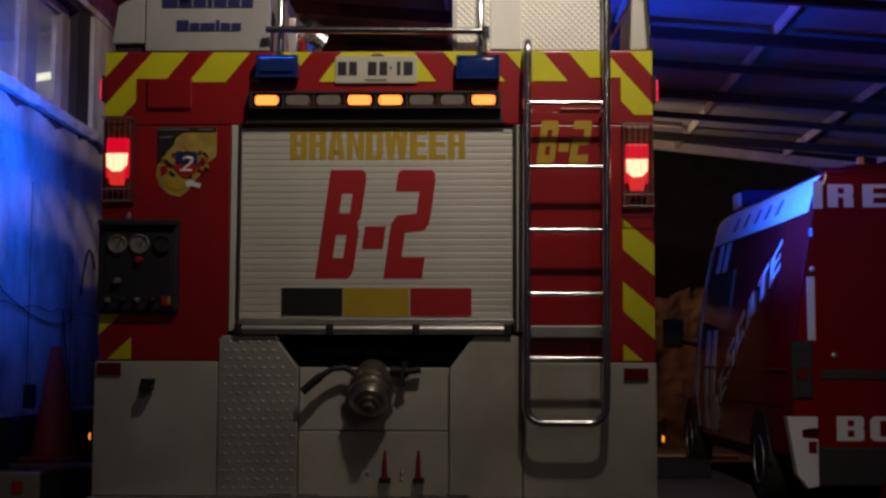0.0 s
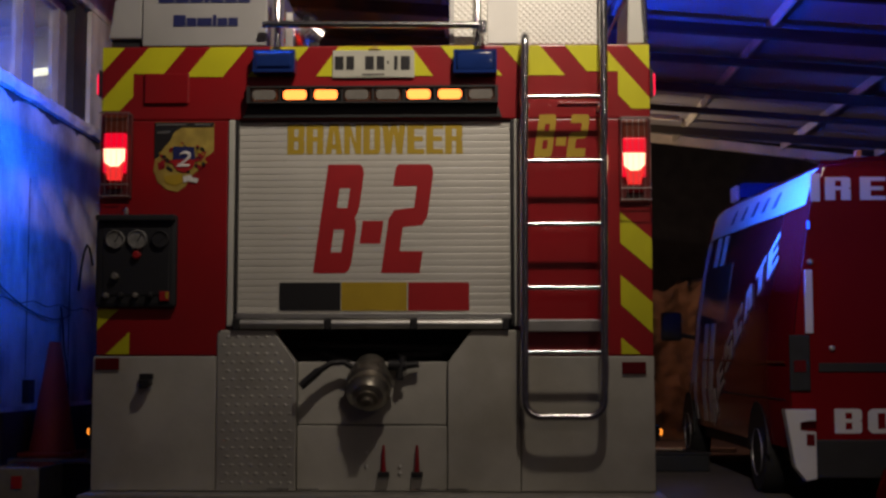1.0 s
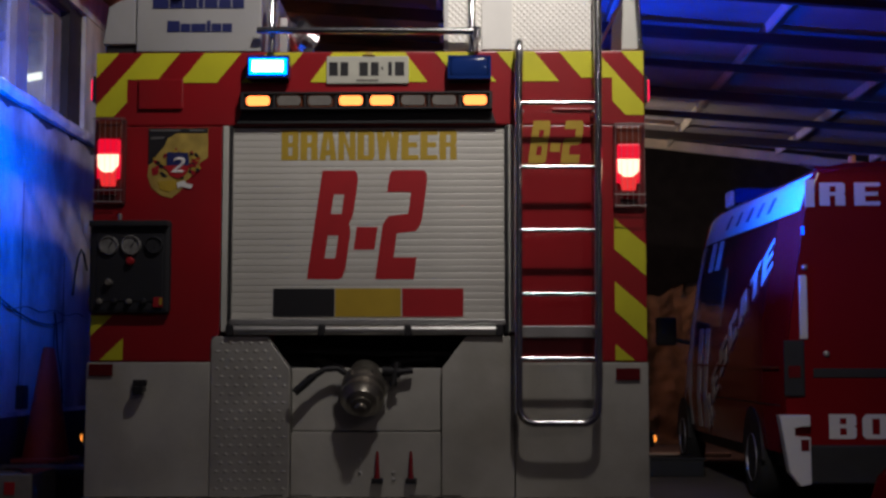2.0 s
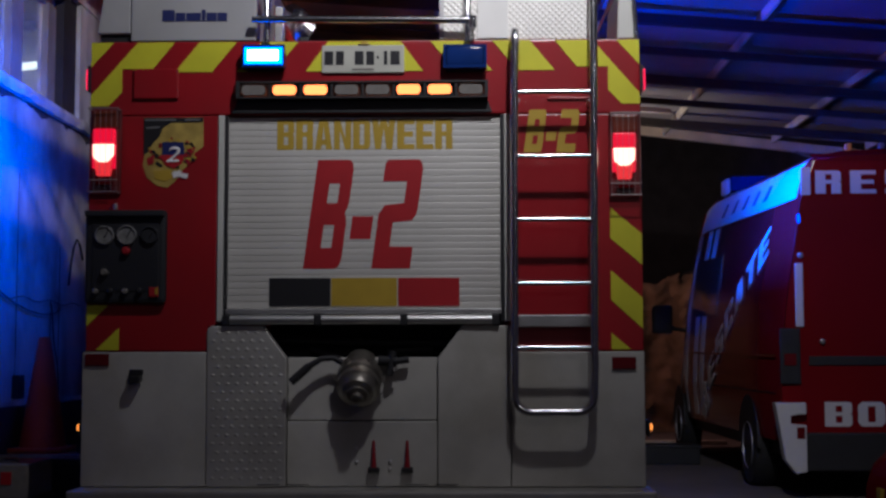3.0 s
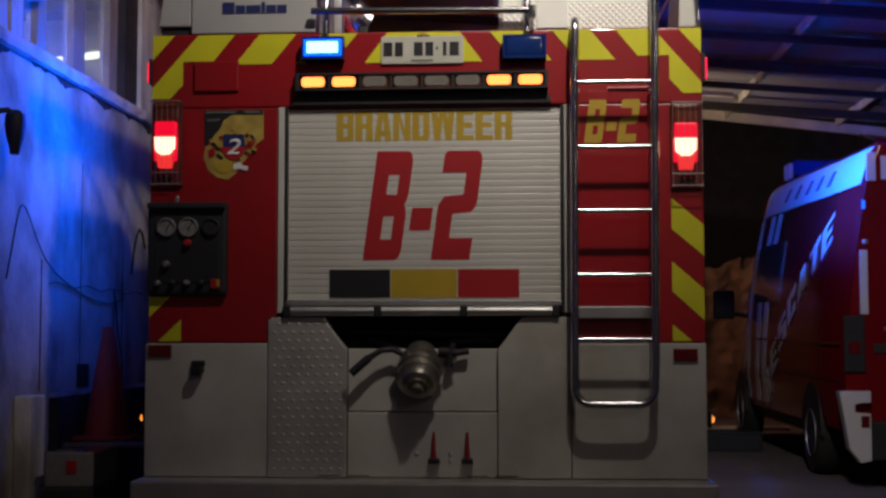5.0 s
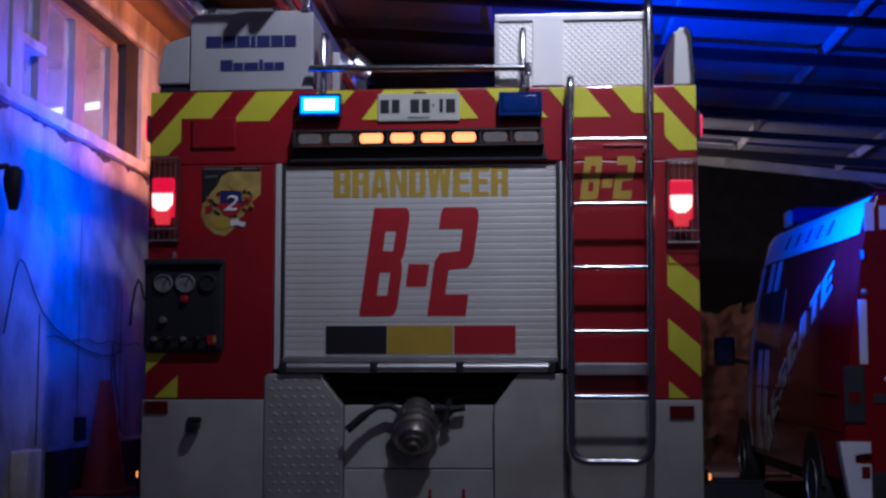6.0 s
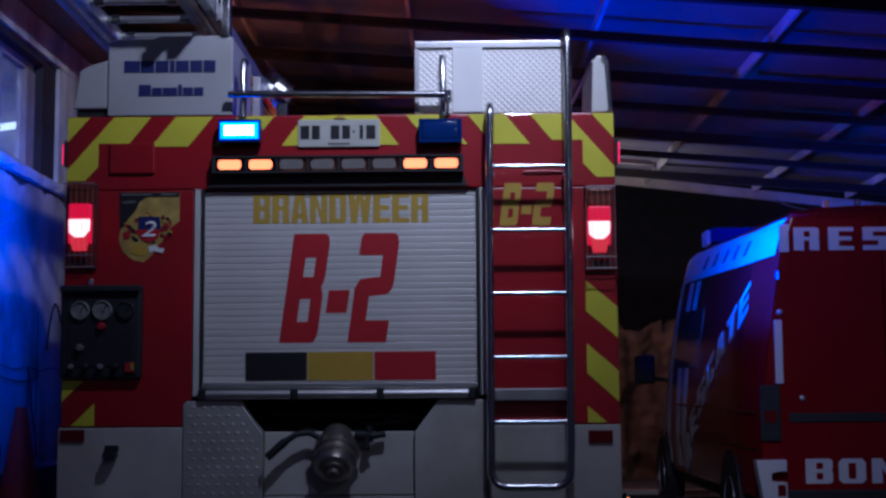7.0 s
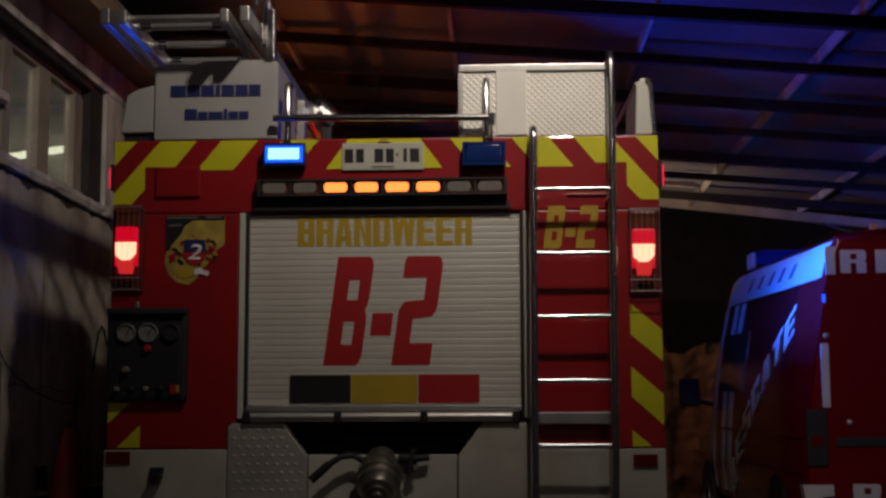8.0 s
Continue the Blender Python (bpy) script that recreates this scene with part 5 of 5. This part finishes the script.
side_foil("cab_window", [(8.78, 8.95, 2.05), (8.80, 9.10, 1.7), (8.82, 9.25, 1.42)], VAN_GLASS, "", 0.0)
side_foil("door_patch", [(8.86, 9.42, 1.27), (8.86, 9.45, 1.1), (8.95, 9.40, 0.88)], VAN_WHITE, "white door patch", 0.004)
side_foil("window_frame", [(6.96, 7.03, 1.99), (6.96, 7.03, 1.7), (6.96, 7.03, 1.43)], CLEAR_LENS, "grey window edge", 0.008)
side_foil("crease", [(4.35, 8.4, 1.088), (4.35, 8.4, 1.07)], VAN_RED, "", 0.012)
side_foil("skirt_seam", [(4.35, 8.0, 0.795), (4.35, 8.0, 0.785)], BLACK, "", 0.003)
for sx in (-1, 1):
    bm = bmesh.new()
    slab(bm, [(VC + sx * x, z) for x, z in ((0.004, 0.42), (0.945, 0.42), (0.96, 0.95), (0.9, 1.5), (0.78, 2.25), (0.68, 2.56), (0.004, 2.56))], 4.19, 4.225, 0.012)
    doors = part("rear_door", bm, VAN_RED, van)
    if sx < 0:
        near_door = doors
doors = near_door
part("door_moulding", boxes((3.02, 3.74, 4.178, 4.192, 1.00, 1.07), bevel=0.006), BLACK, doors, "dark door moulding")
block_text("letter", "RES", 3.10, 3.82, 2.300, 2.475, 4.189, VAN_WHITE, doors, "white bold capital", 0.36)
block_text("letter", "BOM", 3.13, 3.90, 0.545, 0.728, 4.189, VAN_WHITE, doors, "white bold capital", 0.22)
part("band_end", boxes((2.99, 3.06, 4.182, 4.19, 2.29, 2.50)), VAN_WHITE, doors)
part("door_hinge_cover", boxes((2.925, 2.985, 4.165, 4.19, 1.29, 1.77), bevel=0.008), VAN_WHITE, doors, "pale upright hinge cover")
for x, z in ((2.97, 1.83), (3.12, 1.18)):
    part("latch", turned(bmesh.new(), [(0.020, 0), (0.020, 0.03), (0.01, 0.035)], pose(x, 4.19, z, 90, 0, 0), 12), ALU, doors)
tl = part("tail_lamp", boxes((2.80, 2.955, 4.16, 4.19, 0.86, 1.28), bevel=0.012), PANEL_BLACK, van, "unlit smoked dark tail lamp")
part("lamp_spot", boxes((2.83, 2.92, 4.152, 4.162, 1.00, 1.09), bevel=0.006), RED_LENS, tl)
bm = bmesh.new()
slab(bm, [(2.74, 0.725), (2.97, 0.725), (2.97, 0.64), (2.84, 0.64), (2.84, 0.56), (2.97, 0.56), (2.97, 0.215), (2.89, 0.20), (2.81, 0.30)], 4.09, 4.20, 0.012)
part("bumper_end", bm, VAN_WHITE, van, "white bumper corner with dark notches")
part("bumper_reflector", boxes((2.895, 2.955, 4.082, 4.09, 0.46, 0.545), bevel=0.003), RED_LENS, van)
bm = bmesh.new()
box(bm, 2.88, 4.66, 4.12, 4.19, 0.22, 0.50, 0.01)
part("bumper", bm, BLACK, van)
bar_part("roof_edge", [(VC - 0.69, 4.24, 2.60), (VC + 0.69, 4.24, 2.60)], 0.012, VAN_RED, van)
part("clearance_lamp", boxes((VC - 0.41, VC - 0.37, 4.25, 4.33, 2.64, 2.695), bevel=0.01), glow("clearance_glow", (1.0, 0.33, 0.06), 0.10), van, "small orange clearance lamp")
part("roof_lamp", boxes((VC - 0.16, VC - 0.12, 4.26, 4.32, 2.655, 2.70), bevel=0.008), CLEAR_LENS, van)
part("blue_spot", boxes((2.955, 2.975, 4.172, 4.19, 2.08, 2.14), bevel=0.004), BLUE_DIM, van, "small blue lit marker")
part("light_bar", boxes((VC - 0.62, VC + 0.62, 7.75, 8.05, 2.76, 2.92), bevel=0.03), BLUE_LENS, van, "dark blue roof light bar")
part("light_bar_end", boxes((VC - 0.665, VC - 0.625, 7.76, 8.04, 2.74, 2.89), bevel=0.01), VAN_WHITE, van)
bm = bmesh.new()
box(bm, 2.53, 2.76, 9.22, 9.32, 1.33, 1.65, 0.03)
mirror = part("mirror", bm, BLACK, van, "black door mirror")
bar_part("mirror_arm", [(2.72, 9.27, 1.40), (2.92, 9.2, 1.36)], 0.025, BLACK, mirror)
for sx in (-1, 1):
    for y in (5.40, 9.15):
        wheel = part("wheel", turned(bmesh.new(), [(0.19, -0.10), (0.31, -0.10), (0.335, -0.05), (0.335, 0.05), (0.31, 0.10), (0.19, 0.10)], pose(VC + sx * 0.87, y, 0.335, 0, 90, 0)), TYRE, van, smooth=True)
        part("rim", turned(bmesh.new(), [(0.02, 0.085), (0.07, 0.085), (0.09, 0.05), (0.18, 0.06), (0.195, 0.11), (0.195, -0.05)], pose(VC + sx * 0.87, y, 0.335, 0, 90 * sx, 0)), RIM, wheel, smooth=True)
    for y in (5.40, 9.15):
        bm = bmesh.new()
        pts = [(y + 0.40 * math.cos(radians(a)), 0.335 + 0.42 * math.sin(radians(a))) for a in range(0, 181, 15)]
        side_slab(bm, pts, VC + sx * 0.955, VC + sx * 0.972)
        part("wheel_arch", bm, BLACK, van)
side_foil("mud_flap", [(9.75, 9.95, 0.95), (9.75, 10.0, 0.6), (9.8, 10.0, 0.43)], BLACK, "", 0.01)
part("van_floor", boxes((VC - 0.85, VC + 0.85, 4.4, 10.0, 0.30, 0.43)), BLACK, van)

# ---------------------------------------------------------------- small things in the yard
stack = thing("dark_bin", (-1.72, 1.25, 0), "black plastic bin standing against a whitewashed wall", "bin")
part("bin_body", boxes((-1.98, -1.48, 1.02, 1.52, 0.0, 0.53), bevel=0.02), BLACK, stack)
part("bin_rim", boxes((-1.99, -1.46, 1.00, 1.54, 0.535, 0.565), bevel=0.008), CLEAR_LENS, stack)
cone = thing("traffic_cone", (-1.83, 1.25, 0.566), "dull orange traffic cone standing on a black bin", "traffic cone")
bm = bmesh.new()
turned(bm, [(0.125, 0.02), (0.12, 0.05), (0.032, 0.60), (0.026, 0.61), (0.018, 0.60)], pose(-1.83, 1.25, 0.567), 24)
part("cone_body", bm, CONE, cone, smooth=True)
part("cone_base", boxes((-1.975, -1.685, 1.105, 1.395, 0.567, 0.588), bevel=0.006), CONE, cone)
under = thing("dark_crate", (-1.77, 0.6, 0), "dark wooden crate on the ground by the wall", "crate")
part("crate_body", boxes((-1.89, -1.63, 0.42, 0.85, 0.0, 0.39), bevel=0.01), DARK_WOOD, under)
crate = thing("pale_box", (-1.77, 0.6, 0.391), "pale grey box with a red mark on a dark crate", "box")
part("box_body", boxes((-1.88, -1.64, 0.44, 0.83, 0.392, 0.56), bevel=0.01), CLEAR_LENS, crate)
part("red_mark", boxes((-1.77, -1.72, 0.434, 0.44, 0.46, 0.52)), DECAL_RED, crate)
ledge = thing("wall_plinth", (WX, 0, 0), "dark timber plinth along the wall foot", "plinth", kind="structure")
part("plinth_board", boxes((WX + 0.002, WX + 0.05, 0.95, 4.2, 0.0, 0.80)), DARK_WOOD, ledge)
part("edge_strip", boxes((WX + 0.002, WX + 0.03, 0.95, 4.2, 0.803, 0.825)), PALE_WOOD, ledge, "chipped pale lower edge of the boards")
part("foot_post", boxes((WX + 0.002, WX + 0.09, 0.46, 0.66, 0.0, 0.83), bevel=0.01), PALE_WOOD, ledge, "pale worn timber post at the wall foot")
for y, z0, z1, w in ((0.80, 0.84, 1.52, 0.012), (2.03, 0.84, 1.34, 0.010), (1.42, 0.84, 2.10, 0.003), (2.20, 0.84, 1.75, 0.004)):
    part("board_seam", boxes((WX + 0.001, WX + 0.004, y, y + w, z0, z1)), DARK_WOOD, house, "dark open joint between wall boards")
bracket = thing("wall_lamp", (WX, 0.16, 2.1), "small black lamp on a bracket, fixed to a whitewashed wall", "lamp")
part("wall_plate", boxes((WX + 0.002, WX + 0.02, 0.08, 0.16, 2.05, 2.22), bevel=0.004), BLACK, bracket)
bm = bmesh.new()
tube(bm, [(WX + 0.02, 0.12, 2.18), (WX + 0.07, 0.14, 2.19), (WX + 0.10, 0.16, 2.16)], 0.014, 8)
part("lamp_arm", bm, BLACK, bracket, smooth=True)
part("lamp_head", turned(bmesh.new(), [(0.02, 0.07), (0.045, 0.05), (0.05, 0.0), (0.042, -0.06), (0.03, -0.10), (0.022, -0.14)], pose(WX + 0.10, 0.16, 2.12), 14), BLACK, bracket, smooth=True)
loose = thing("hanging_cable", (4.9, 9.9, 3.2), "loose dark cable hanging under a shelter roof", "cable")
bar_part("cable_run", [(4.35 + 0.1 * k, 9.95, 3.50 - 0.09 * math.sin(math.pi * k / 9) - 0.008 * k) for k in range(10)], 0.012, CLEAR_LENS, loose)
sock = thing("wall_socket", (WX, 1.75, 0.9), "small dark socket box on a whitewashed wall", "socket box")
part("socket_body", boxes((WX, WX + 0.04, 1.38, 1.48, 0.84, 0.97), bevel=0.006), BLACK, sock)

tub = thing("plastic_crate", (2.4, 7.7, 0), "low near-black plastic crate on the yard beside a van", "crate")
part("crate_body", boxes((2.02, 2.76, 7.55, 7.95, 0.0, 0.165), bevel=0.01), CRATE, tub)
part("crate_rim", boxes((2.00, 2.78, 7.53, 7.97, 0.168, 0.19), bevel=0.005), CRATE, tub)
stand = thing("timber_stand", (2.35, 9.0, 0), "pale timber offcuts lying by the van", "timber")
part("plank", boxes((2.1, 3.6, 10.6, 10.75, 0.0, 0.05), (2.2, 2.28, 10.4, 10.5, 0.0, 0.55)), PURLIN, stand)
pole = thing("thin_pole", (2.35, 12.2, 0), "thin pale pole standing before a rough wall", "pole")
bar_part("pole_shaft", [(2.42, 12.2, 0), (2.42, 12.2, 2.25)], 0.02, PURLIN, pole)

# rounded red stand-in for an unidentified red object near the yard's edge
trailer = thing("red_cowl", (2.95, 1.2, 0), "small red rounded cowl with a white arched trim", "pump")
bm = bmesh.new()
slab(bm, [(2.62, 0.02), (2.62, 0.36), (2.66, 0.48), (2.74, 0.56), (2.86, 0.60), (3.3, 0.60), (3.3, 0.02)], 1.0, 1.4, 0.04)
part("cowl", bm, VAN_RED, trailer, smooth=True)
bm = bmesh.new()
inner, outer = [], []
for k in range(13):
    a = radians(180 * k / 12)
    outer.append((2.93 + 0.24 * math.cos(a), 0.16 + 0.26 * math.sin(a)))
    inner.append((2.93 + 0.17 * math.cos(a), 0.16 + 0.19 * math.sin(a)))
slab(bm, outer + inner[::-1], 0.98, 1.01)
part("arch_trim", bm, VAN_WHITE, trailer, "white arched trim")
bm = bmesh.new()
slab(bm, inner + [(2.76, 0.05), (3.10, 0.05)], 0.985, 1.005)
part("arch_well", bm, BLACK, trailer)
part("side_lamp", boxes((2.60, 2.625, 1.08, 1.15, 0.30, 0.38), bevel=0.006), DECAL_YELLOW, trailer, "small amber side lamp")


# ---------------------------------------------------------------- what moves
def turn_rows(ob, states, angles, axis):
    """Rows for a lamp block that snaps from state to state every tenth of a second."""
    at = tuple(ob.location)
    def turn(a):
        return pose(*at, *((a, 0, 0) if axis == "x" else (0, 0, a)))
    rows, last = [], None
    for k, s in enumerate(states):
        a = angles[s]
        if last is not None:
            while a - last > 180:
                a -= 360
            while a - last <= -180:
                a += 360
            if a != last:
                for j in (1, 2):
                    rows.append(((k - 1) / 10 + j / 30, turn(last + (a - last) * j / 3)))
        rows.append((k / 10, turn(a)))
        last = a
    return rows


def motions():
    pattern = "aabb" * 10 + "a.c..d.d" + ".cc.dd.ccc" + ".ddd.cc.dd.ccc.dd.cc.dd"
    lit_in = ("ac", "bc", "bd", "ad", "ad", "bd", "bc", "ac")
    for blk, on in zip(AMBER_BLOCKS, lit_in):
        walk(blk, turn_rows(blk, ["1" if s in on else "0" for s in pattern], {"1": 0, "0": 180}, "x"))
    strong = {*range(20, 23), *range(28, 31), *range(35, 39), *range(43, 47), *range(51, 55), *range(59, 63), *range(67, 71), *range(75, 79)}
    blue = ["0" if k < 13 else "2" if k in strong else "1" for k in range(81)]
    for blk in FLASHERS:
        walk(blk, turn_rows(blk, blue, {"0": 0, "1": 240, "2": 120}, "x"))
    weak = {63, 64, 71, 72, 73, 74, 76, 79, 80}
    walk(SIDE_LEFT, turn_rows(SIDE_LEFT, ["w" if k in weak else "s" for k in range(81)], {"s": 0, "w": 170}, "z"))
    away, half_away = {*range(11, 13), *range(26, 30), *range(75, 81)}, {*range(66, 75)}
    walk(DECK_BLUE, turn_rows(DECK_BLUE, ["w" if k in away else "m" if k in half_away else "s" for k in range(81)], {"s": 0, "m": 78, "w": 100}, "x"))
    lit = {6, 9, 16, 24, 32, 33, 40, 42, 43, 45, 52, 60, 65, 66, 67, 68, 77, 78}
    walk(MAST, turn_rows(MAST, ["s" if k in lit else "w" for k in range(81)], {"s": 0, "w": -140}, "z"))


motions()
